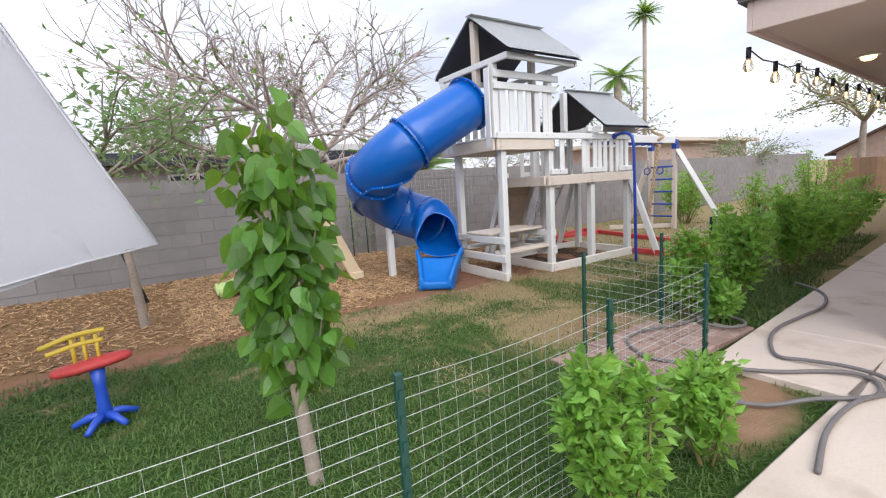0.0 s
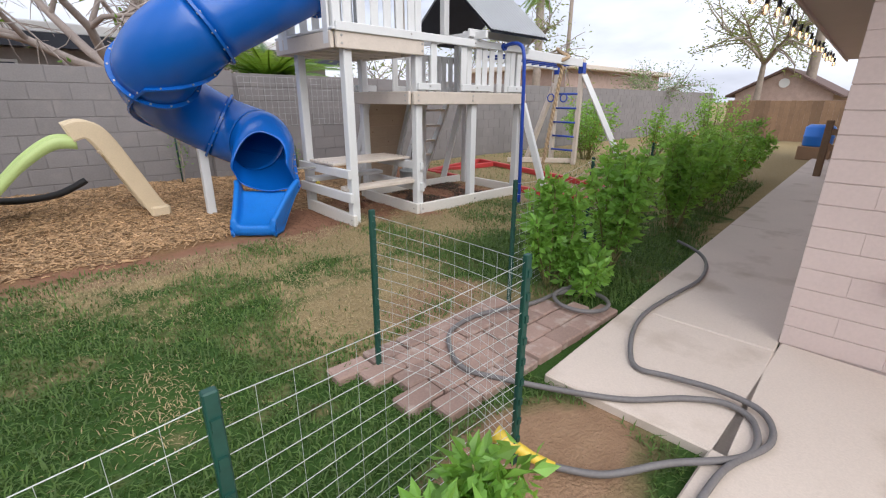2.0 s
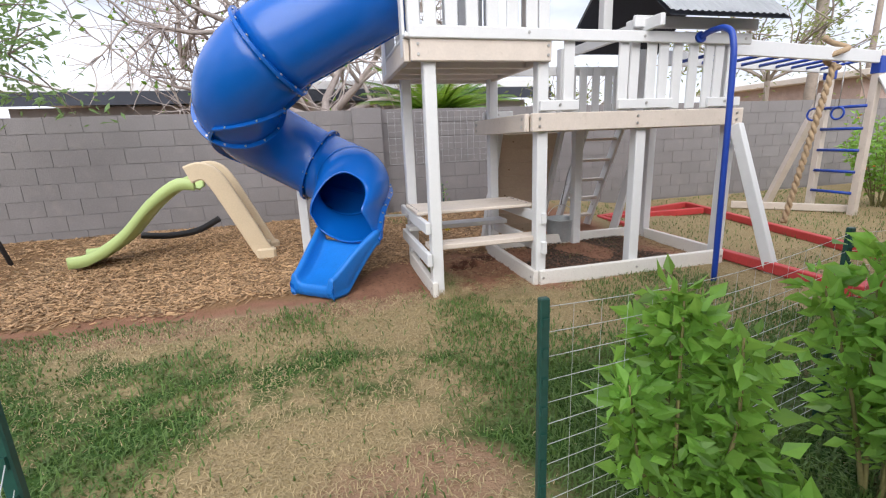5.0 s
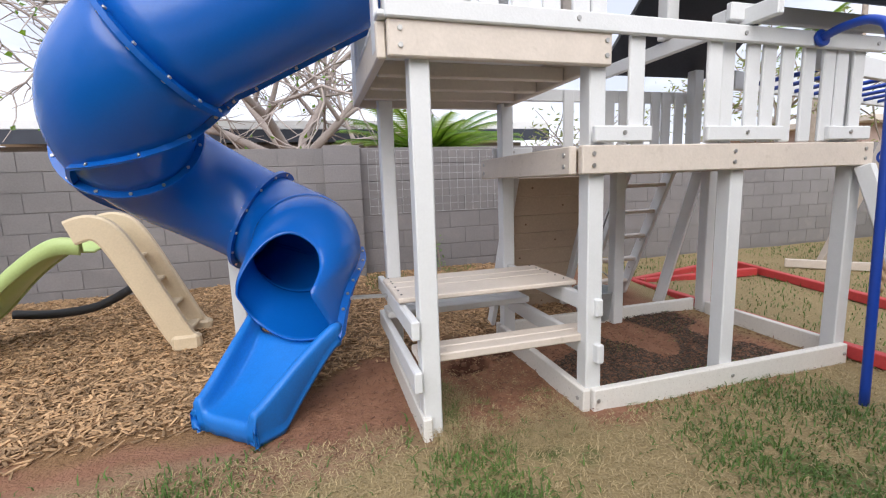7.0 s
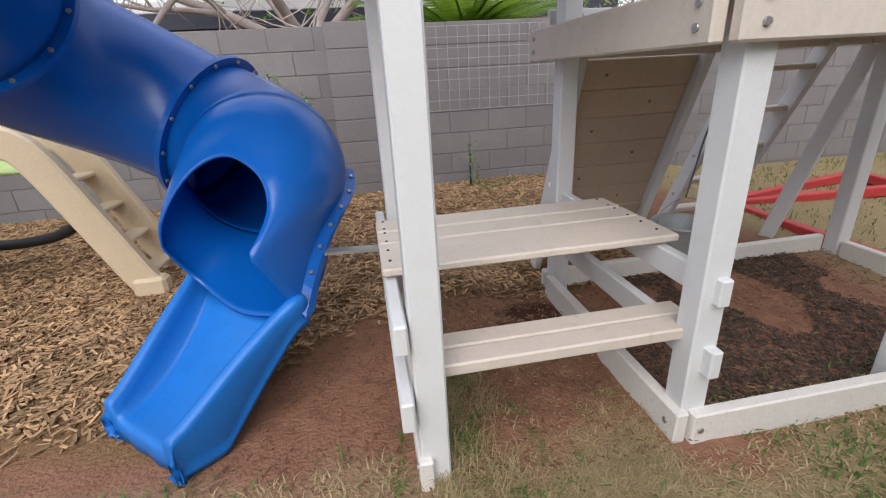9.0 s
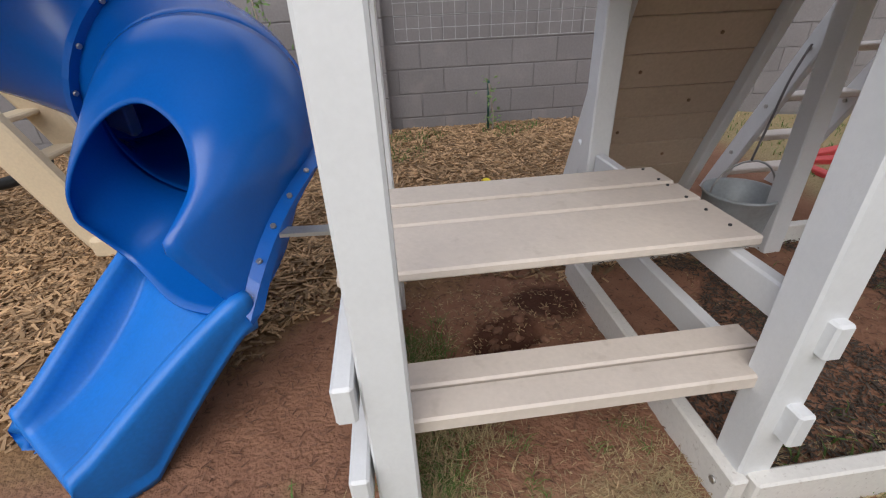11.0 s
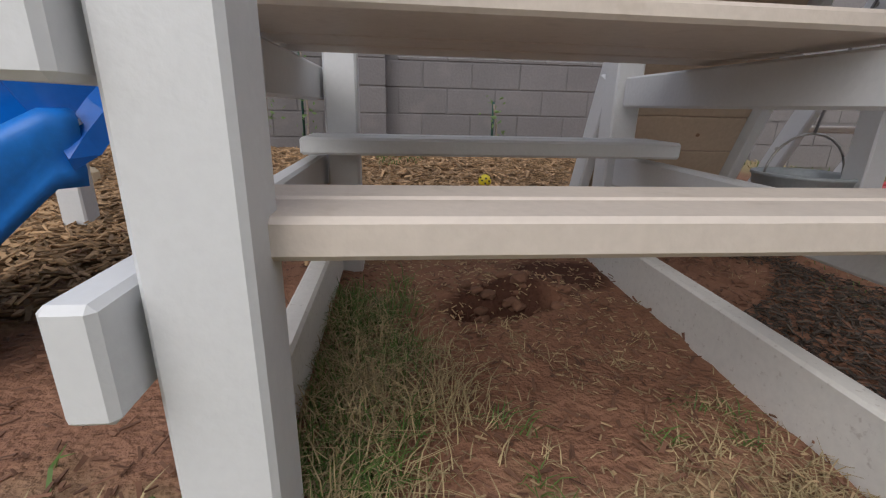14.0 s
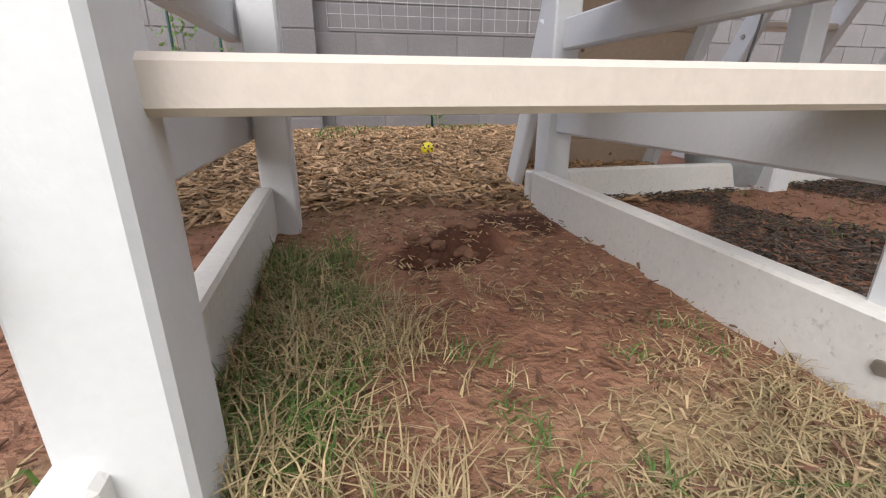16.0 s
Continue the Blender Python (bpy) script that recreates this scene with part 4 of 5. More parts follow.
# toddler slide
tod = thing("toddler_slide", (2.2, 6.6, 0.06), "small beige and lime green plastic toddler slide", "toy slide")
for y in (6.42, 6.80):
    bm = bmesh.new()
    path = spline([(2.22, y, 0.94), (2.34, y, 0.97), (2.45, y, 0.88), (2.62, y, 0.52), (2.78, y, 0.16), (2.84, y, 0.08)], 5)
    ring = []
    for i, p in enumerate(path):
        dd = (path[min(i + 1, len(path) - 1)] - path[max(i - 1, 0)]).normalized()
        nn = Vector((-dd.z, 0, dd.x))
        ring.append([bm.verts.new(p + nn * b + Vector((0, a, 0))) for a, b in ((-0.03, -0.06), (-0.022, -0.075), (0.022, -0.075), (0.03, -0.06), (0.03, 0.085), (0.022, 0.10), (-0.022, 0.10), (-0.03, 0.085))])
    for q, w in zip(ring, ring[1:]):
        for j in range(8):
            bm.faces.new((q[j], q[(j + 1) % 8], w[(j + 1) % 8], w[j]))
    bm.faces.new(ring[0]), bm.faces.new(ring[-1][::-1])
    sd = part("side_panel", bm, BEIGE, tod)
    part("foot", box(bmesh.new(), 2.74, 2.93, y - 0.05, y + 0.05, 0.04, 0.16, 0.02), BEIGE, sd, "pale beige foot")
for i in range(4):
    part("step", box(bmesh.new(), 2.43 + i * 0.103, 2.54 + i * 0.103, 6.44, 6.78, 0.72 - i * 0.19, 0.75 - i * 0.19, 0.008), BEIGE, tod)
bm = bmesh.new()
rows = []
for p in spline([(2.26, 6.61, 0.80), (2.08, 6.61, 0.80), (1.82, 6.62, 0.62), (1.52, 6.64, 0.32), (1.22, 6.66, 0.14), (1.02, 6.68, 0.11)], 6):
    rows.append([bm.verts.new(p + Vector((0, dy, dz))) for dy, dz in ((-0.21, 0.0), (-0.21, 0.1), (-0.19, 0.115), (-0.165, 0.1), (-0.15, 0.02), (0, 0.0), (0.15, 0.02), (0.165, 0.1), (0.19, 0.115), (0.21, 0.1), (0.21, 0.0))])
for q, w in zip(rows, rows[1:]):
    for j in range(10):
        bm.faces.new((q[j], q[j + 1], w[j + 1], w[j])).smooth = True
bmesh.ops.recalc_face_normals(bm, faces=bm.faces[:])
bmesh.ops.solidify(bm, geom=bm.faces[:], thickness=0.012)
part("slide_bed", bm, LIME, tod, "lime green slide bed", True)
part("arch", tube(bmesh.new(), spline([(1.5, 7.0, 0.30), (1.75, 7.02, 0.27), (2.05, 7.02, 0.30), (2.3, 7.0, 0.42)], 6), 0.035, 10), BLACK, tod, "black rubber arch", True)

# spring rider
rider = thing("spring_rider", (0.05, 3.87, 0), "red and blue plastic ride-on toy with yellow handles", "ride-on toy")
RBLUE = paint("toy_blue", (0.02, 0.08, 0.5), 0.4, 0.06, 4, 80, 0.05)
bm = bmesh.new()
rings = []
for x, w, z, h in ((-0.30, 0.02, 0.52, 0.02), (-0.26, 0.08, 0.52, 0.04), (-0.1, 0.11, 0.53, 0.05), (0.1, 0.11, 0.55, 0.05), (0.24, 0.08, 0.56, 0.04), (0.29, 0.02, 0.56, 0.02)):
    rings.append([bm.verts.new((0.0 + x, 3.87 + w * math.cos(a), z + h * math.sin(a))) for a in np.linspace(0, 2 * math.pi, 13)[:-1]])
for q, w in zip(rings, rings[1:]):
    for j in range(12):
        bm.faces.new((q[j], q[(j + 1) % 12], w[(j + 1) % 12], w[j]))
bm.faces.new(rings[0]), bm.faces.new(rings[-1])
part("seat", bm, RED, rider, "red plastic seat", True)
part("column", tube(bmesh.new(), [(0.02, 3.87, 0.04), (0.02, 3.87, 0.18), (0.02, 3.87, 0.34), (0.02, 3.87, 0.5)], [0.07, 0.05, 0.045, 0.06], 12), RBLUE, rider, "blue column", True)
for a in (0.3, 1.7, 2.9, 4.2, 5.4):
    part("foot", tube(bmesh.new(), [(0.02, 3.87, 0.10), (0.02 + 0.13 * math.cos(a), 3.87 + 0.13 * math.sin(a), 0.08), (0.02 + 0.25 * math.cos(a), 3.87 + 0.25 * math.sin(a), 0.03)], [0.04, 0.032, 0.025], 8), RBLUE, rider, "blue foot", True)
for z, x0, x1, k in ((0.72, -0.30, 0.10, 0.04), (0.80, -0.34, 0.12, 0.06)):
    part("handle", tube(bmesh.new(), spline([(x0, 3.87, z - k), ((x0 + x1) / 2, 3.87, z), (x1, 3.87, z + 0.01)], 5), 0.02, 8), YEL, rider, "yellow handle bar", True)
for x in (-0.12, -0.04, 0.05):
    part("stem", tube(bmesh.new(), [(x, 3.87, 0.55), (x, 3.87, 0.78)], 0.016, 8), YEL, rider, "yellow stem")

rider.scale = (0.68, 0.68, 0.74)
rider.location = (0.06, 3.74, 0)

# white cloth draped as a low tent
CLOTH = thin(paint("white_cloth", (0.68, 0.69, 0.72), 0.9, 0.06, 1.5, 120, 0.3), (0.8, 0.8, 0.85), 0.4)
tent = thing("shade_cloth", (-0.86, 3.75, 0), "white cloth sail sloping down from a thin pole", "shade cloth")


def cloth(a, b, c, d, sag):
    bm = bmesh.new()
    a, b, c, d = (Vector(p) for p in (a, b, c, d))
    n = 14
    g = []
    for i in range(n + 1):
        row = []
        for j in range(n + 1):
            u, v = i / n, j / n
            p = a.lerp(b, u).lerp(d.lerp(c, u), v)
            p.z -= sag * math.sin(math.pi * u) * math.sin(math.pi * v) + 0.045 * noise.noise((u * 4, v * 6, 1)) + 0.015 * noise.noise((u * 11, v * 3, 2))
            row.append(bm.verts.new(p))
        g.append(row)
    for r0, r1 in zip(g, g[1:]):
        for j in range(n):
            bm.faces.new((r0[j], r0[j + 1], r1[j + 1], r1[j])).smooth = True
    bmesh.ops.solidify(bm, geom=bm.faces[:], thickness=0.004)
    return bm


TIP, LOW, APEX = Vector((0.45, 3.26, 1.12)), Vector((-1.5, 3.05, 0.72)), Vector((-0.86, 3.75, 4.1))
part("cloth", cloth(APEX + Vector((-0.06, 0, 0)), APEX + Vector((0.02, 0.02, 0)), TIP, LOW, 0.06), CLOTH, tent, smooth=True)
part("cloth", cloth(APEX + Vector((0.0, 0.03, 0)), APEX + Vector((0.02, 0.04, 0)), TIP + Vector((0, 0.01, 0)), (0.0, 4.9, 1.0), 0.06), CLOTH, tent, smooth=True)
part("pole", tube(bmesh.new(), [(-0.86, 3.75, -0.05), (-0.86, 3.75, 4.12)], 0.02, 8), STEEL, tent, "thin steel pole")
for p0, p1 in ((APEX, TIP), (APEX, LOW), (TIP, LOW)):
    part("hem", tube(bmesh.new(), [p0.lerp(p1, k / 6) + Vector((0, -0.004, 0.02 * math.sin(k))) * (0 < k < 6) for k in range(7)], 0.006, 5), CLOTH, tent, "stitched white hem")
across = TIP.lerp(LOW, 0.42)
part("seam", tube(bmesh.new(), [APEX.lerp(across, k / 8) + Vector((0, -0.02, -0.05 * math.sin(math.pi * k / 8))) for k in range(4, 7)], 0.004, 5), HOSE, tent, "dark stitched seam")
stake = thing("garden_stake", (0.3, 6.9, 0), "thin black stake leaning in the mulch", "stake")
part("shaft", tube(bmesh.new(), [(0.30, 7.0, -0.05), (0.02, 7.05, 1.0)], 0.022, 8), BLACK, stake)

# ---- foliage ----
def leaves(spots, ways, size, wide, rng, droop=0.3):
    """Folded leaf blades at spots, pointing along ways: lists of vertices and faces."""
    n = len(spots)
    spots, ways = np.asarray(spots, float), np.asarray(ways, float)
    ways = ways + rng.normal(0, 0.45, (n, 3))
    ways[:, 2] -= droop
    ways /= np.linalg.norm(ways, axis=1)[:, None] + 1e-9
    side = np.cross(ways, rng.normal(0, 1, (n, 3)))
    side /= np.linalg.norm(side, axis=1)[:, None] + 1e-9
    nrm = np.cross(side, ways)
    s = size * rng.uniform(0.65, 1.3, (n, 1))
    w = s * wide
    v = np.stack([spots, spots + ways * s * 0.4 + side * w + nrm * w * 0.35, spots + ways * s, spots + ways * s * 0.4 - side * w + nrm * w * 0.35], 1).reshape(-1, 3)
    f = np.arange(n)[:, None] * 4 + np.array([0, 1, 2, 0, 2, 3])[None, :]
    return v, f.reshape(-1, 3)


def part_arrays(name, v, f, mat, parent, label="", kind=""):
    me = bpy.data.meshes.new(name)
    o = ORIGIN[parent.name] if parent else Vector((0, 0, 0))
    me.from_pydata((np.asarray(v) - np.array(o)).tolist(), [], np.asarray(f).tolist())
    me.materials.append(mat)
    ob = new(name, me)
    if parent:
        ob.parent = parent
        ORIGIN[ob.name] = o
    if label:
        ob["label"] = label
    if kind:
        ob["kind"] = kind
    return ob


STEM = paint("green_stem", (0.20, 0.18, 0.07), 0.8, 0.2, 8, 60, 0.3)
ORANGE = paint("orange_petal", (0.75, 0.22, 0.02), 0.6, 0.15, 10, 60, 0.1)
FLOWERS = paint("orange_blossom", (0.70, 0.20, 0.03), 0.6, 0.2, 10, 60, 0.1)


def shrub(x, y, h, r, seed, n, label, group="", size=0.075, mat=LEAF2, flowers=0):
    rng = np.random.default_rng(seed)
    t = thing("shrub", (x, y, lie(x, y)), label, "shrub", group)
    z0 = lie(x, y)
    spots, ways = [], []
    k = max(5, int(9 * r / 0.3))
    for i in range(k):
        a, q = rng.uniform(0, 6.28), rng.uniform(0.1, 1.0) ** 0.7
        top = Vector((x + r * q * math.cos(a), y + r * q * math.sin(a), z0 + h * rng.uniform(0.65, 1.0) * (1 - 0.25 * q * q)))
        base = Vector((x + 0.12 * r * math.cos(a), y + 0.12 * r * math.sin(a), z0 - 0.02))
        mid = base.lerp(top, 0.5) + Vector((rng.normal(0, 0.04), rng.normal(0, 0.04), 0.03))
        line = spline([base, mid, top], 6)
        part("stem", tube(bmesh.new(), line, [0.009 - 0.006 * j / (len(line) - 1) for j in range(len(line))], 5), STEM, t)
        for j in range(n // k):
            u = rng.uniform(0.22, 1.0) ** 0.8
            p = line[min(len(line) - 1, int(u * (len(line) - 1)))]
            d = rng.normal(0, 1, 3)
            d[2] = abs(d[2]) * 0.6
            d /= np.linalg.norm(d)
            spots.append(np.array(p) + d * rng.uniform(0.0, 0.11) * (0.5 + r))
            ways.append(d)
    v, f = leaves(spots, ways, size, 0.27, rng, 0.2)
    part_arrays("foliage", v, f, mat, t, "bright green narrow leaves", "stuff")
    for i in range(flowers):
        p = Vector(spots[int(rng.integers(len(spots)))])
        bm = bmesh.new()
        bmesh.ops.create_icosphere(bm, subdivisions=1, radius=0.02, matrix=Matrix.Translation(p) @ Matrix.Diagonal((1, 1, 0.6, 1)))
        part("flower", bm, FLOWERS, t, "orange blossom")
    return t


ROW = "leafy green shrub in the row along the walkway"
for i, (x, y, h, r, n) in enumerate(((4.46, 2.48, 0.86, 0.20, 900), (4.40, 2.26, 0.50, 0.23, 620), (5.18, 2.40, 1.06, 0.31, 1500), (6.70, 2.47, 1.12, 0.34, 1600), (7.7, 2.62, 0.95, 0.36, 1300), (8.6, 2.75, 1.05, 0.4, 1300), (9.6, 2.85, 0.9, 0.42, 1200), (10.7, 2.95, 1.05, 0.45, 1200), (7.4, 3.4, 0.85, 0.3, 700))):
    shrub(x, y, h, r, 40 + i, int(n * 1.25), ROW, "shrubs along the walkway", size=0.068, flowers=(3 if i in (5, 6, 7) else 0))
shrub(1.78, 1.32, 0.76, 0.20, 71, 1500, "bright green leafy shrub beside the wire fence", "shrubs by the fence", size=0.06)
shrub(2.40, 1.33, 0.58, 0.20, 72, 1200, "bright green leafy shrub beside the wire fence", "shrubs by the fence", size=0.06, flowers=2)
shrub(-0.42, 1.10, 0.62, 0.25, 74, 700, "bright green leafy shrub beside the wire fence", "shrubs by the fence")
shrub(11.2, 6.1, 1.5, 0.7, 75, 1800, "tall green shrub with orange blossom by the wall", flowers=26)
shrub(12.6, 5.2, 1.2, 0.6, 76, 1000, "green shrub behind the monkey bars", flowers=6)
shrub(14.5, 4.6, 1.7, 0.8, 77, 1300, "green shrub in front of the wooden fence")
shrub(13.0, 7.2, 1.3, 0.7, 78, 900, "green shrub by the block wall")


def young_tree():
    rng = np.random.default_rng(5)
    x, y = 0.86, 2.36
    t = thing("young_tree", (x, y, 0), "young tree with a pale thin trunk and drooping heart-shaped leaves", "tree")
    line = spline([(x + 0.06, y, -0.05), (x + 0.03, y, 0.35), (x, y, 0.7), (x - 0.01, y, 1.15), (x - 0.03, y, 1.55)], 6)
    part("trunk", tube(bmesh.new(), line, [0.038 - 0.026 * j / (len(line) - 1) for j in range(len(line))], 10), BARK, t, smooth=True)
    spots, ways = [], []
    for i in range(12):
        a, z = i * 2.4, 0.54 + 0.072 * i
        p0 = Vector((x + 0.02, y, z))
        p1 = p0 + Vector((0.10 * math.cos(a) + 0.01, 0.10 * math.sin(a), 0.11))
        p2 = p1 + Vector((0.05 * math.cos(a), 0.05 * math.sin(a), 0.19 + 0.05 * (i > 8)))
        ln = spline([p0, p1, p2], 5)
        part("branch", tube(bmesh.new(), ln, [0.010 - 0.006 * j / (len(ln) - 1) for j in range(len(ln))], 5), BARK, t)
        for j in range(40):
            p = ln[int(rng.integers(2, len(ln)))]
            spots.append(np.array(p) + rng.normal(0, 0.045, 3) - np.array((0, 0, rng.uniform(-0.08, 0.16))))
            ways.append((math.cos(a) * 0.5 + rng.normal(0, 0.3), math.sin(a) * 0.5 + rng.normal(0, 0.3), -0.75))
    for j in range(60):
        u = int(rng.integers(len(line) // 3, len(line)))
        spots.append(np.array(line[u]) + rng.normal(0, 0.05, 3))
        ways.append((rng.normal(0, 0.6), rng.normal(0, 0.6), -0.6))
    n = len(spots)
    spots, ways = np.array(spots), np.array(ways)
    ways /= np.linalg.norm(ways, axis=1)[:, None]
    side = np.cross(ways, rng.normal(0, 1, (n, 3)))
    side /= np.linalg.norm(side, axis=1)[:, None]
    nr = np.cross(side, ways)
    s = rng.uniform(0.06, 0.135, (n, 1))
    outline = ((0, 0, 0), (0.05, 0.30, 0.06), (0.30, 0.42, 0.08), (0.62, 0.30, 0.03), (1.0, 0.0, -0.06), (0.62, -0.30, 0.03), (0.30, -0.42, 0.08), (0.05, -0.30, 0.06), (0.45, 0, -0.02))
    v = np.stack([spots + ways * s * a + side * s * b + nr * s * c for a, b, c in outline], 1).reshape(-1, 3)
    tri = [8, 0, 1, 8, 1, 2, 8, 2, 3, 8, 3, 4, 8, 4, 5, 8, 5, 6, 8, 6, 7, 8, 7, 0]
    f = (np.arange(n)[:, None] * 9 + np.array(tri)[None, :]).reshape(-1, 3)
    part_arrays("foliage", v, f, LEAF, t, "glossy green heart-shaped leaves", "stuff")


young_tree()


def limbs(bm, rng, p, d, length, r, depth, tips, curl=0.25, droop=0.0):
    """A limb with side limbs, to depth 0; its ends go into tips."""
    pts, rs = [p.copy()], [r]
    n = 4
    for i in range(n):
        d = (d + Vector(rng.normal(0, curl, 3)) * 0.5 + Vector((0, 0, -droop))).normalized()
        p = p + d * length / n
        pts.append(p.copy())
        rs.append(r * (1 - 0.6 * (i + 1) / n))
        if depth and i > 0:
            for _ in range(2 if depth > 1 else 3):
                s = (d + Vector(rng.normal(0, 0.75, 3))).normalized()
                limbs(bm, rng, p, s, length * rng.uniform(0.5, 0.75), max(0.006, r * 0.5), depth - 1, tips, curl, droop)
    tube(bm, pts, rs, 7 if depth > 1 else 3, False)
    tips.extend(pts[1:])


TWIG = paint("pale_bark", (0.40, 0.34, 0.31), 0.9, 0.2, 5, 60, 0.5)


def bare_tree():
    rng = np.random.default_rng(11)
    t = thing("bare_tree", (3.6, 12.0, 0), "leafless grey tree with a wide crown of fine twigs", "tree")
    tips = []
    part("trunk", tube(bmesh.new(), [(3.6, 12, -0.1), (3.62, 12, 0.9), (3.6, 12, 1.7)], [0.22, 0.18, 0.16], 10), TWIG, t)
    for a, e in ((0.2, 0.5), (1.3, 0.9), (2.3, 0.6), (3.2, 0.45), (4.3, 0.9), (5.4, 0.7)):
        bm = bmesh.new()
        limbs(bm, rng, Vector((3.6, 12, 1.65)), Vector((math.cos(a), math.sin(a) * 0.6, e)).normalized(), rng.uniform(2.3, 3.0), 0.1, 3, tips, 0.3)
        part("limb", bm, TWIG, t)
    v, f = leaves([np.array(p) for p in tips[::9]], [(0, 0, 0.5)] * len(tips[::9]), 0.09, 0.35, rng)
    part_arrays("foliage", v, f, LEAF, t, "sparse young leaves", "stuff")


bare_tree()


def feather_tree(name, x, y, z0, spread, height, seed, n, mat, label, lean=(0, 0), trunk=0.05):
    rng = np.random.default_rng(seed)
    t = thing(name, (x, y, 0), label, "tree")
    bm, tips = bmesh.new(), []
    top = Vector((x + lean[0], y + lean[1], z0))
    tube(bm, spline([(x, y, -0.1), (x + lean[0] * 0.3, y, z0 * 0.5), top], 5), [trunk * (1 - 0.045 * i) for i in range(11)], 8)
    for i in range(7):
        a = i * 0.9 + rng.uniform(0, 0.5)
        limbs(bm, rng, top, Vector((math.cos(a) * spread, math.sin(a) * spread * 0.7, height * rng.uniform(0.3, 0.9))).normalized(), math.hypot(spread, height) * 0.55, trunk * 0.5, 1, tips, 0.25, 0.03)
    part("trunk", bm, BARK, t)
    idx = rng.integers(0, len(tips), n)
    spots = np.array([tips[i] for i in idx]) + rng.normal(0, 0.10 * spread, (n, 3)) * np.array((1, 1, 0.45))
    v, f = leaves(spots, rng.normal(0, 1, (n, 3)) * np.array((1, 1, 0.3)), 0.10 * max(1, spread / 1.6), 0.16, rng, 0.35)
    part_arrays("foliage", v, f, mat, t, "fine feathery leaflets", "stuff")


FEATHER = thin(paint("dusty_leaf", (0.16, 0.26, 0.10), 0.7, 0.2, 3, 60, 0.1, island=0.3), (0.3, 0.42, 0.15))
OLIVE = thin(paint("far_leaf", (0.20, 0.23, 0.08), 0.8, 0.25, 1, 20, 0.1, island=0.3), (0.35, 0.4, 0.12))
feather_tree("feathery_tree", 0.24, 6.0, 1.6, 1.6, 1.2, 21, 2600, FEATHER, "slim tree with airy feathery green leaves by the wall", (-0.17, 0.12))
feather_tree("leafy_tree", 16.5, 12.6, 2.5, 2.6, 3.0, 22, 1500, OLIVE, "airy green tree behind the block wall", (0, 0), 0.12)
feather_tree("leafy_tree", 29.0, 7.2, 3.0, 3.2, 4.0, 23, 2600, OLIVE, "tall yellowish green tree beyond the shed", (0, 0), 0.2)
feather_tree("leafy_tree", 8.2, 9.6, 1.3, 1.2, 1.3, 24, 700, OLIVE, "thin green tree behind the block wall", (0, 0), 0.05)
feather_tree("leafy_tree", 24.0, 10.0, 1.6, 2.2, 1.4, 25, 1000, FEATHER, "low green tree beyond the block wall", (0, 0), 0.08)
feather_tree("leafy_tree", 21.0, 8.9, 1.4, 1.6, 1.0, 26, 900, FEATHER, "low green tree beyond the block wall", (0, 0), 0.08)


def palm(x, y, h, size, seed, trunk, label, fronds=26):
    rng = np.random.default_rng(seed)
    t = thing("palm_tree", (x, y, 0), label, "palm tree")
    part("trunk", tube(bmesh.new(), [(x, y, -0.1), (x + 0.1, y, h * 0.5), (x, y, h)], [trunk * 1.3, trunk, trunk], 10), BARK, t, smooth=True)
    for i in range(fronds):
        a, e = i * 2.399, rng.uniform(-0.3, 1.4)
        d = Vector((math.cos(a), math.sin(a), e)).normalized()
        pts, p = [], Vector((x, y, h))
        for j in range(8):
            pts.append(p.copy())
            d = (d + Vector((0, 0, -0.11))).normalized()
            p = p + d * size / 7
        bm = tube(bmesh.new(), pts, [0.012 * size * (1 - 0.1 * j) for j in range(8)], 4)
        for j in range(2, 8):
            for k in range(5):
                q = pts[j - 1].lerp(pts[j], k / 5)
                dd = (pts[j] - pts[j - 1]).normalized()
                sd = dd.cross(Vector((0, 0, 1))).normalized()
                for s in (-1, 1):
                    tip = q + (sd * s * 0.8 + dd * 0.5 + Vector((0, 0, -0.25))) * size * 0.26 * (1.05 - 0.09 * j)
                    w = dd * 0.016 * size
                    bm.faces.new([bm.verts.new(c) for c in (q - w, q + w, tip)])
        part("frond", bm, LEAF, t, "green palm frond")


palm(5.6, 9.7, 1.55, 1.5, 31, 0.14, "small palm with green fronds behind the block wall", 40)
palm(38, 24, 14.6, 1.6, 32, 0.16, "very tall slender palm in the distance", 34)
palm(22.3, 15.7, 6.4, 1.5, 33, 0.2, "palm tree beyond the block wall", 26)
palm(31.0, 5.6, 6.6, 1.8, 34, 0.22, "palm tree beyond the shed", 28)

# small plants at the foot of the wall
for x, y, h, n, seed in ((5.22, 8.0, 0.42, 40, 81), (3.46, 7.95, 1.15, 130, 82), (3.75, 7.98, 0.95, 50, 83)):
    rng = np.random.default_rng(seed)
    t = thing("sapling", (x, y, lie(x, y)), "thin staked sapling with few leaves at the wall", "sapling", "saplings at the wall")
    ln = spline([(x, y, lie(x, y) - 0.03), (x + 0.02, y, h * 0.5), (x - 0.02, y, h + 0.1)], 6)
    part("stem", tube(bmesh.new(), ln, 0.009, 6), BARK, t)
    part("stake", tube(bmesh.new(), [(x - 0.02, y + 0.02, 0.05), (x - 0.02, y + 0.02, h + 0.12)], 0.01, 6), GREENP, t, "green stake")
    sp = [np.array(ln[int(rng.integers(4, len(ln)))]) + rng.normal(0, 0.05, 3) for _ in range(n)]
    v, f = leaves(sp, rng.normal(0, 1, (n, 3)), 0.05, 0.25, rng)
    part_arrays("foliage", v, f, FEATHER, t, "small dusty green leaves", "stuff")

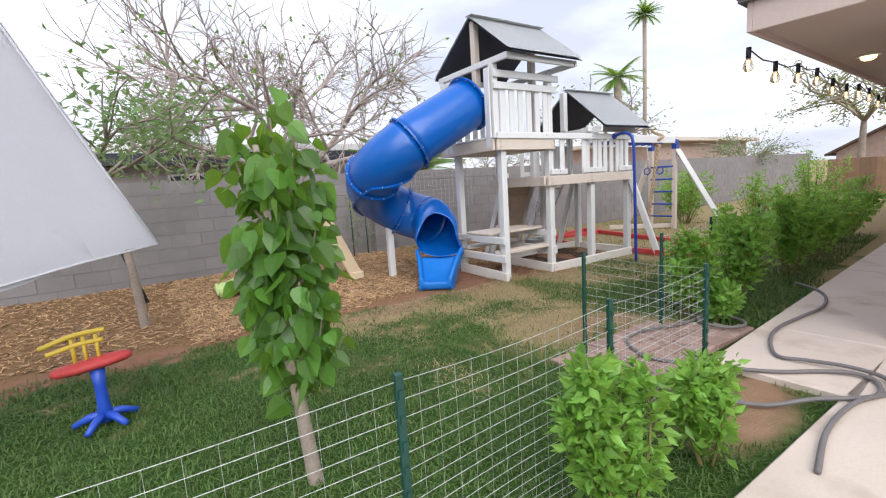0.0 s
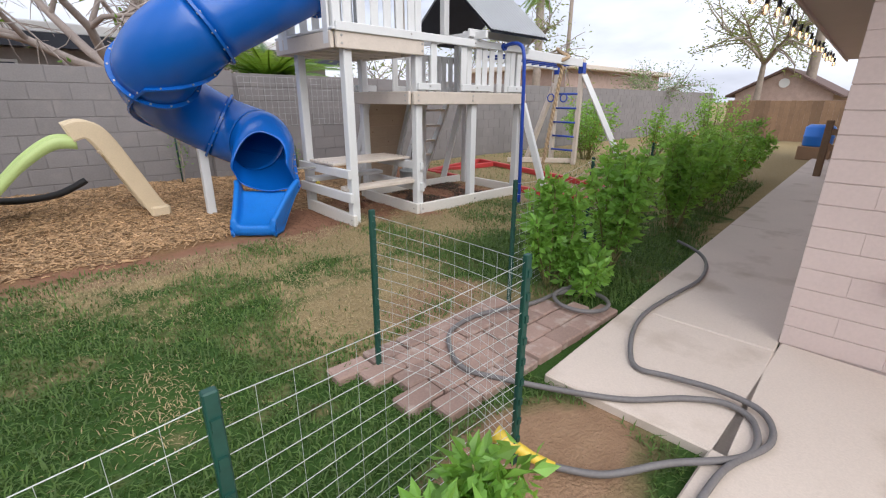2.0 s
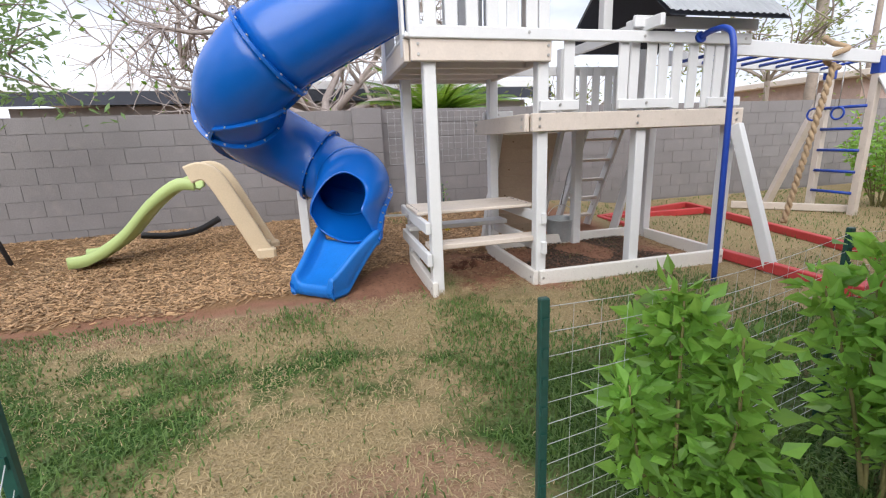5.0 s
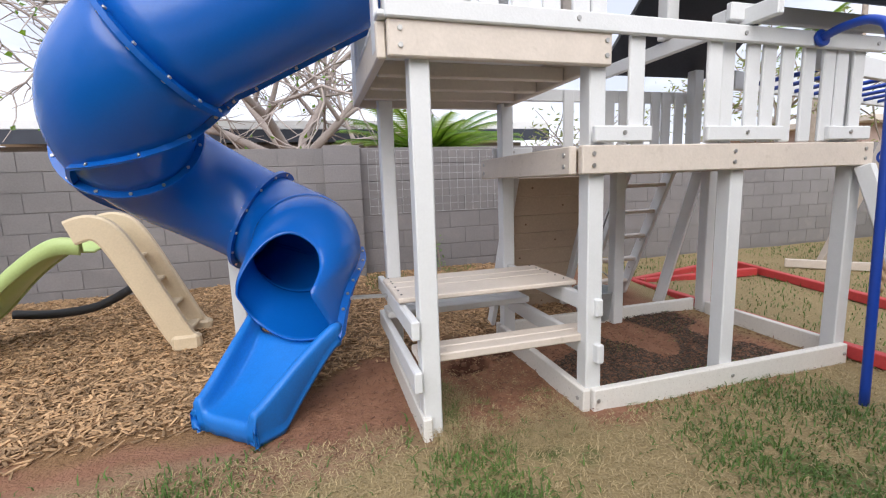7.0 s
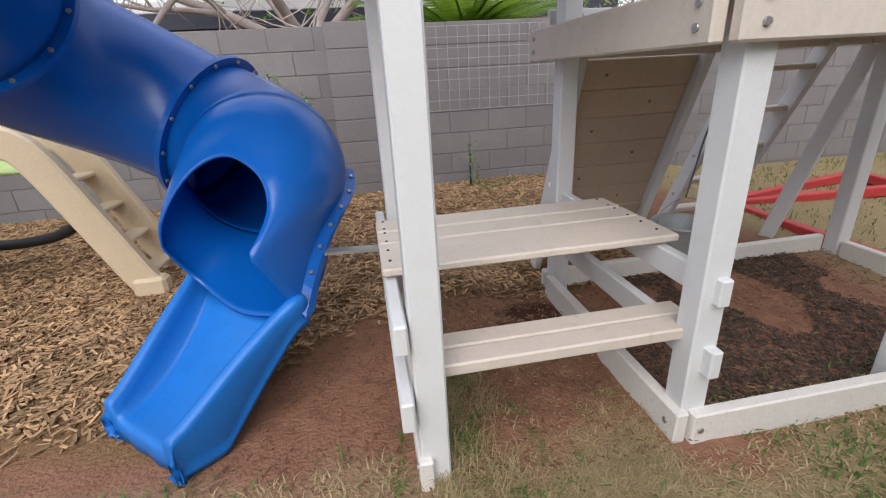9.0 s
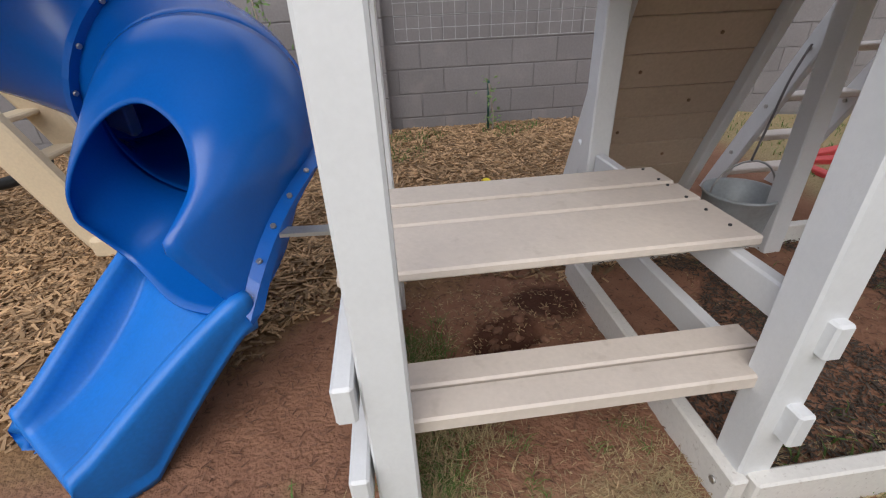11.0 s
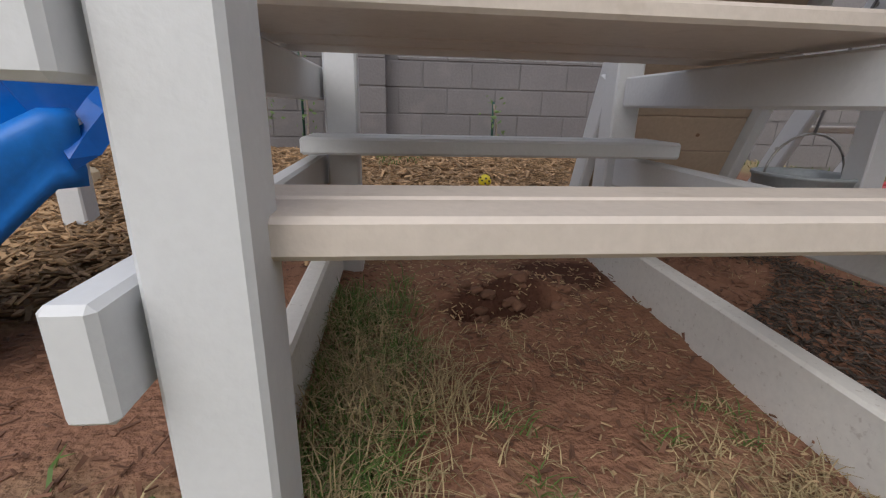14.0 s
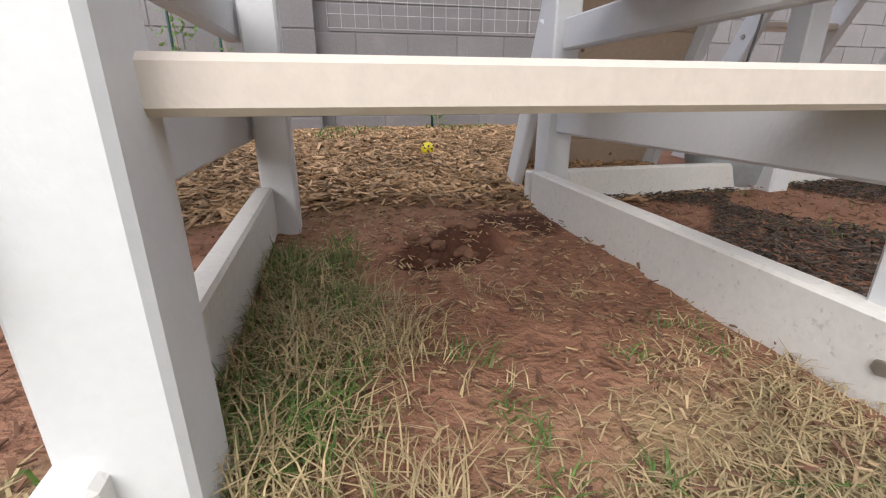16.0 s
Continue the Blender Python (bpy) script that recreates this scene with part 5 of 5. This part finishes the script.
# ---- neighbours ----
GREYW = paint("grey_wall", (0.30, 0.28, 0.27), 0.9, 0.1, 0.6, 20, 0.2)
nb = thing("neighbour_house", (3, 17, 0), "low grey neighbouring house with a flat dark-edged roof", "house")
part("wall", box(bmesh.new(), -4, 10, 15.5, 21, -0.1, 2.35), GREYW, nb)
part("roof", box(bmesh.new(), -4.6, 10.6, 14.9, 21.5, 2.65, 2.9, 0.03), WHITE, nb, "pale flat roof")
part("fascia", box(bmesh.new(), -4.62, 10.62, 14.87, 14.9, 2.35, 2.66), DARK, nb, "dark fascia board")
for x in (-2.5, 1.0, 6.5):
    wi = part("window", box(bmesh.new(), x, x + 1.2, 15.46, 15.5, 1.1, 2.1, 0.01), WHITE, nb)
    part("pane", box(bmesh.new(), x + 0.06, x + 1.14, 15.44, 15.459, 1.16, 2.04), DARK, wi)
nb2 = thing("neighbour_house", (24, 17, 0), "distant tan house with a low flat roof", "house")
part("wall", box(bmesh.new(), 24, 36, 15, 22, -0.1, 2.9), GRAVEL, nb2)
part("roof", box(bmesh.new(), 23.4, 36.6, 14.4, 22.6, 2.9, 3.15, 0.03), TAN, nb2, "tan flat roof")

shed = thing("garage", (31, 6.4, 0), "pinkish brick outbuilding with a brown gabled roof", "outbuilding")
part("wall", box(bmesh.new(), 30, 36, 4.4, 8.4, -0.1, 1.6), GRAVEL, shed)
bm = bmesh.new()
vs = [bm.verts.new(p) for p in ((30, 4.3, 1.6), (30, 8.5, 1.6), (30, 6.4, 2.75), (30.2, 4.3, 1.6), (30.2, 8.5, 1.6), (30.2, 6.4, 2.75))]
for q in ((0, 1, 2), (5, 4, 3), (0, 3, 4, 1), (1, 4, 5, 2), (2, 5, 3, 0)):
    bm.faces.new([vs[i] for i in q])
gable = part("gable", bm, GRAVEL, shed)
part("vent", tube(bmesh.new(), [(29.95, 6.4, 2.15), (30.02, 6.4, 2.15)], 0.22, 16), WHITE, gable, "pale round vent")
ROOFB = paint("brown_roof", (0.13, 0.085, 0.075), 0.9, 0.2, 2, 30, 0.3)
for s in (-1, 1):
    part("roof", beam(bmesh.new(), (29.7, 6.4 + s * 1.2, 2.17), (36, 6.4 + s * 1.2, 2.17), 2.75, 0.1, (0, s * 0.48, 0.88)), ROOFB, shed)

wf = thing("wooden_fence", (20.5, 4, 0), "weathered brown plank fence at the end of the yard", "fence")
one = box(bmesh.new(), -0.012, 0.012, -0.068, 0.068, 0.0, 1.28, 0.004)
plank = finish(one, "plank", WOODF)
for i in range(26):
    ob = new("plank", plank)
    ob.parent = wf
    ob.location = Vector((20.5, 2.45 + i * 0.141, 0.02 + 0.02 * random.random())) - wf.location
for z in (0.3, 1.05):
    part("rail", box(bmesh.new(), 20.52, 20.56, 2.4, 6.1, z, z + 0.09, 0.004), WOODF, wf)
gate = thing("gate_post", (11.9, 2.1, 0), "rough wooden gate posts with a cross rail", "gate")
for y in (2.05, 1.25):
    part("post", box(bmesh.new(), 11.85, 11.96, y - 0.05, y + 0.05, -0.05, 0.98, 0.008), WOODF, gate)
part("rail", box(bmesh.new(), 11.87, 11.94, 1.2, 2.1, 0.74, 0.84, 0.006), WOODF, gate)
part("brace", beam(bmesh.new(), (11.9, 2.05, 0.6), (11.9, 1.3, 0.1), 0.04, 0.08), WOODF, gate)
barrel = thing("plastic_barrel", (15.3, 2.6, 0), "blue plastic barrel standing behind the gate", "barrel")
part("body", tube(bmesh.new(), [(15.3, 2.6, z) for z in (0.3, 0.33, 0.5, 0.52, 0.54, 0.72, 0.74, 0.78)], [0.25, 0.28, 0.28, 0.295, 0.28, 0.28, 0.26, 0.2], 24), paint("bright_blue", (0.02, 0.2, 0.75), 0.4, 0.05, 3, 60, 0.05), barrel, smooth=True)
part("stand", box(bmesh.new(), 15.0, 15.6, 2.3, 2.9, 0.0, 0.3, 0.01), WOODF, barrel, "wooden stand")

# ---- mulch, soil crumbs and grass ----
def heights(xy):
    return np.array([lie(x, y) for x, y in xy])


def chips(name, xy, size, mat, label, seed):
    rng = np.random.default_rng(seed)
    n = len(xy)
    l, w, t = size * rng.uniform(0.5, 1.7, n), size * rng.uniform(0.12, 0.36, n), size * rng.uniform(0.05, 0.12, n)
    a, tilt, tip = rng.uniform(0, 6.28, n), rng.normal(0, 0.22, n), rng.normal(0, 0.3, n)
    z = heights(xy)
    ax = np.stack([np.cos(a) * np.cos(tilt), np.sin(a) * np.cos(tilt), np.sin(tilt)], 1)
    sd = np.stack([-np.sin(a), np.cos(a), tip], 1)
    up = np.cross(ax, sd)
    c = np.stack([xy[:, 0], xy[:, 1], z + rng.uniform(0.0, 0.016, n)], 1)
    corner = [(i, j, k) for k in (0, 1) for i, j in ((-1, -1), (1, -1), (1, 1), (-1, 1))]
    v = np.stack([c + ax * (l / 2 * i)[:, None] + sd * (w / 2 * j * (1 - 0.35 * (i > 0)))[:, None] + up * (t * k)[:, None] for i, j, k in corner], 1).reshape(-1, 3)
    q = np.array([[4, 5, 6, 7], [0, 1, 5, 4], [1, 2, 6, 5], [2, 3, 7, 6], [3, 0, 4, 7]])
    f = (np.arange(n)[:, None, None] * 8 + q[None]).reshape(-1, 4)
    return tagged(part_arrays(name, v, f, mat, None), label, "mulch", kind="stuff")


def scatter(n, x0, x1, y0, y1, keep, seed):
    rng = np.random.default_rng(seed)
    xy = rng.uniform((x0, y0), (x1, y1), (n, 2))
    wob = np.array([noise.noise((x * 1.7, y * 1.7, 7)) for x, y in xy])
    return xy[keep(xy[:, 0], xy[:, 1], wob, rng.uniform(0, 1, n))]


CHIP = paint("mulch_chip", (0.385, 0.245, 0.132), 0.9, 0.25, 6, 80, 0.3, island=0.55)


def in_mulch(x, y, w, u):
    edge = 5.08 + 0.75 * np.clip((x - 3.2) / 1.1, 0, 1) + 0.25 * w
    return (y > edge) & (x < 5.95 + 0.4 * w) & (u < np.clip((y - edge) / 0.25, 0.15, 1))


chips("mulch", np.concatenate([scatter(42000, 0.6, 6.2, 5.0, 8.2, in_mulch, 1), scatter(7000, -3.5, 0.8, 5.0, 8.2, in_mulch, 2)]), 0.048, CHIP, "tan shredded wood mulch along the wall", 3)
SOILC = paint("soil_crumb", (0.17, 0.085, 0.052), 0.95, 0.25, 6, 80, 0.5, island=0.25)
chips("soil_crumbs", scatter(5000, 3.4, 7.0, 4.7, 6.0, lambda x, y, w, u: u < 0.8, 4), 0.02, SOILC, "loose red soil crumbs under the play set", 5)
chips("straw_bits", scatter(4200, 4.3, 5.06, 4.6, 5.78, lambda x, y, w, u: u < 0.4 + 0.6 * w, 31), 0.013, paint("straw_bit", (0.36, 0.25, 0.14), 0.9, 0.2, 6, 80, 0.2, island=0.35), "pale bits of straw on the soil", 32)
clods = bmesh.new()
crng = np.random.default_rng(33)
for k in range(46):
    a, q = crng.uniform(0, 6.28), abs(crng.normal(0, 0.11))
    x, y = 4.76 + 1.3 * q * math.cos(a), 5.47 + 0.9 * q * math.sin(a)
    r = crng.uniform(0.007, 0.02)
    got = bmesh.ops.create_icosphere(clods, subdivisions=2, radius=r, matrix=Matrix.Translation((x, y, lie(x, y) + r * 0.3)) @ Matrix.Diagonal((1.25, 1, 0.75, 1)))["verts"]
    for v in got:
        v.co += Vector((1, 1, 0.8)) * 0.5 * r * noise.noise(v.co * 55)
single("soil_clods", clods, SOILC, "damp red soil clods round a dug hole", "soil", kind="stuff")
# finer, much darker chips over the ground below the long deck
DARKC = paint("dark_mulch_chip", (0.075, 0.055, 0.042), 0.95, 0.3, 6, 80, 0.4, island=0.5)
chips("dark_mulch", scatter(12000, 5.2, 6.7, 4.8, 5.9, lambda x, y, w, u: (w > -0.12) & (u < 0.9), 6), 0.02, DARKC, "fine near-black mulch under the long deck", 7)


def blades(name, xy, length, mat, label, seed, lean=0.6, width=0.004):
    rng = np.random.default_rng(seed)
    n = len(xy)
    a = rng.uniform(0, 6.28, n)
    l = length * rng.uniform(0.45, 1.25, n)
    k = np.abs(rng.normal(lean, 0.3, n))
    z = heights(xy) - 0.004
    base = np.stack([xy[:, 0], xy[:, 1], z], 1)
    out = np.stack([np.cos(a), np.sin(a), np.zeros(n)], 1)
    sd = np.stack([-np.sin(a), np.cos(a), np.zeros(n)], 1) * width
    up = np.array((0, 0, 1.0))
    mid = base + out * (l * 0.25 * k)[:, None] + up * (l * 0.55 / (1 + 0.5 * k))[:, None]
    tip = base + out * (l * 0.85 * k / (0.6 + 0.4 * k))[:, None] + up * (l * 0.9 / (1 + 1.1 * k))[:, None]
    v = np.stack([base - sd, base + sd, mid + sd * 0.8, mid - sd * 0.8, tip], 1).reshape(-1, 3)
    i = np.arange(n)[:, None] * 5
    f = np.concatenate([i + np.array([[0, 1, 2]]), i + np.array([[0, 2, 3]]), i + np.array([[3, 2, 4]])])
    return tagged(part_arrays(name, v, f, mat, None), label, "grass", kind="stuff")


GRASS = thin(paint("grass_blade", (0.088, 0.155, 0.034), 0.6, 0.25, 1.2, 30, 0.0, island=0.35), (0.18, 0.28, 0.055), 0.22)
STRAW = paint("dry_blade", (0.37, 0.285, 0.15), 0.7, 0.2, 2, 30, 0.0, island=0.25)


def clear(x, y):
    """Off the paving, the mulch and the soil."""
    bare = ((x - 3.0) / 0.5) ** 2 + ((y - 1.5) / 0.36) ** 2 < 0.8
    return ~bare & (y > np.where(x > 3.45, 1.93, 1.16)) & ~((x > 2.95) & (x < 4.5) & (y < 2.62) & (y > 1.9)) & (y < np.where((x > 4.2) & (x < 5.3), 4.66, 4.95))


def spot(x, y, cx, cy, rx, ry):
    return np.exp(-((x - cx) / rx) ** 2 - ((y - cy) / ry) ** 2)


def green_share(x, y, w):
    """How much of the lawn is green at a place."""
    g = 1.75 - 0.46 * (y - 1.2) + 0.3 * np.clip(3.0 - x, 0, 2) - 1.7 * w - 1.3 * spot(x, y, 3.45, 2.95, 0.85, 0.5) + 1.1 * spot(x, y, 4.95, 3.05, 0.95, 0.5)
    return np.clip(np.maximum(g, 0.19 * np.clip(x - 4.9, 0, 1) - 0.3 * w), 0.05, 1)


def dry_share(x, y, w):
    d = 0.55 * (y - 2.9) - 0.25 * np.clip(3.0 - x, 0, 2) + 0.9 * w + 1.0 * spot(x, y, 3.45, 2.95, 0.85, 0.55) - 1.2 * spot(x, y, 4.95, 3.05, 0.95, 0.45)
    return np.clip(d, 0.02, 0.95)


blades("green_grass", scatter(110000, -1.8, 6.6, 1.15, 5.0, lambda x, y, w, u: clear(x, y) & (u < green_share(x, y, w)), 8), 0.065, GRASS, "green lawn grass", 9, 0.8, 0.0036)
blades("green_grass", scatter(16000, 4.2, 10.5, 1.92, 3.6, lambda x, y, w, u: (u < 0.85) & (y > 1.96 + 0.085 * (x - 4.2)), 10), 0.10, GRASS, "green grass under the shrubs", 11)
blades("dry_grass", scatter(80000, 1.2, 8.0, 2.3, 5.0, lambda x, y, w, u: clear(x, y) & (y < 4.86) & (u < dry_share(x, y, w)), 12), 0.045, STRAW, "dry straw-coloured grass", 13, 1.4, 0.0022)
blades("dry_grass", scatter(3400, 4.3, 5.06, 4.6, 5.15, lambda x, y, w, u: u < np.clip(1.2 - 2.4 * (y - 4.6) + w, 0, 1), 14), 0.042, STRAW, "dry straw-coloured grass under the picnic table", 15, 1.7, 0.0012)


def clumps(n, each, x0, x1, y0, y1, spread, keep, seed):
    """Places of blades in tufts."""
    rng = np.random.default_rng(seed)
    heart = scatter(n, x0, x1, y0, y1, keep, seed)
    return np.repeat(heart, each, 0) + rng.normal(0, spread, (len(heart) * each, 2))


blades("dry_tufts", clumps(130, 24, 4.36, 5.04, 4.52, 4.95, 0.024, lambda x, y, w, u: u < np.clip(1.1 - 2.6 * (y - 4.52) + 0.5 * (x - 4.7) + 1.3 * w, 0, 1), 51), 0.062, STRAW, "matted dry straw tufts on the soil", 52, 1.6, 0.0011)
blades("sparse_tufts", clumps(40, 9, 4.4, 5.0, 4.85, 5.3, 0.012, lambda x, y, w, u: u < 0.8, 53), 0.05, STRAW, "sparse dry straw tufts on the soil", 54, 1.5, 0.001)
blades("sill_tufts", clumps(90, 30, 4.29, 4.58, 4.58, 5.45, 0.024, lambda x, y, w, u: u < np.clip(1.5 - 4.2 * (x - 4.29) - 0.9 * (y - 4.7), 0, 1), 55), 0.11, STRAW, "long dry tufts along the sill board", 56, 0.9, 0.0012)
blades("sill_tufts", clumps(44, 24, 4.29, 4.46, 4.68, 5.6, 0.022, lambda x, y, w, u: u < np.clip(1.3 - 5 * (x - 4.29), 0, 1), 57), 0.10, GRASS, "long green tufts along the sill board", 58, 0.8, 0.0012)
blades("green_tufts", clumps(16, 14, 4.6, 5.03, 4.6, 5.0, 0.014, lambda x, y, w, u: u < 0.9, 59), 0.05, GRASS, "small green tufts among the straw", 60, 1.1, 0.0014)
blades("green_grass", scatter(1400, 4.28, 4.50, 4.85, 5.5, lambda x, y, w, u: u < np.clip(1.3 - 5.5 * (x - 4.28), 0, 1), 16), 0.075, GRASS, "green tufts along the sill board", 17, 0.8, 0.0012)
blades("dry_grass", scatter(1700, 4.28, 4.6, 4.66, 5.3, lambda x, y, w, u: u < np.clip(1.3 - 3.5 * (x - 4.28), 0, 1), 18), 0.07, STRAW, "dry tufts along the sill board", 19, 1.0, 0.0012)
blades("green_grass", scatter(9000, 7.0, 12.5, 3.4, 8.1, lambda x, y, w, u: u < 0.6 + w, 20), 0.07, GRASS, "thin grass round the monkey bars", 21)
blades("dry_grass", scatter(6000, 7.0, 12.5, 3.4, 8.1, lambda x, y, w, u: u < 0.6 - w, 22), 0.06, STRAW, "dry grass round the monkey bars", 23, 1.2)
blades("weeds", scatter(900, 4.3, 5.7, 7.3, 8.1, lambda x, y, w, u: w > 0.12, 24), 0.09, GRASS, "green weeds in the mulch by the wall", 25, 0.9)
blades("green_grass", scatter(700, 5.7, 6.8, 5.3, 5.86, lambda x, y, w, u: u < 0.35 + w, 26), 0.06, GRASS, "green tufts under the long deck", 27, 1.0, 0.0015)
blades("dry_grass", scatter(900, 5.4, 6.8, 4.85, 5.8, lambda x, y, w, u: u < 0.4 - w, 28), 0.04, STRAW, "dry straw under the long deck", 29, 1.7, 0.0012)
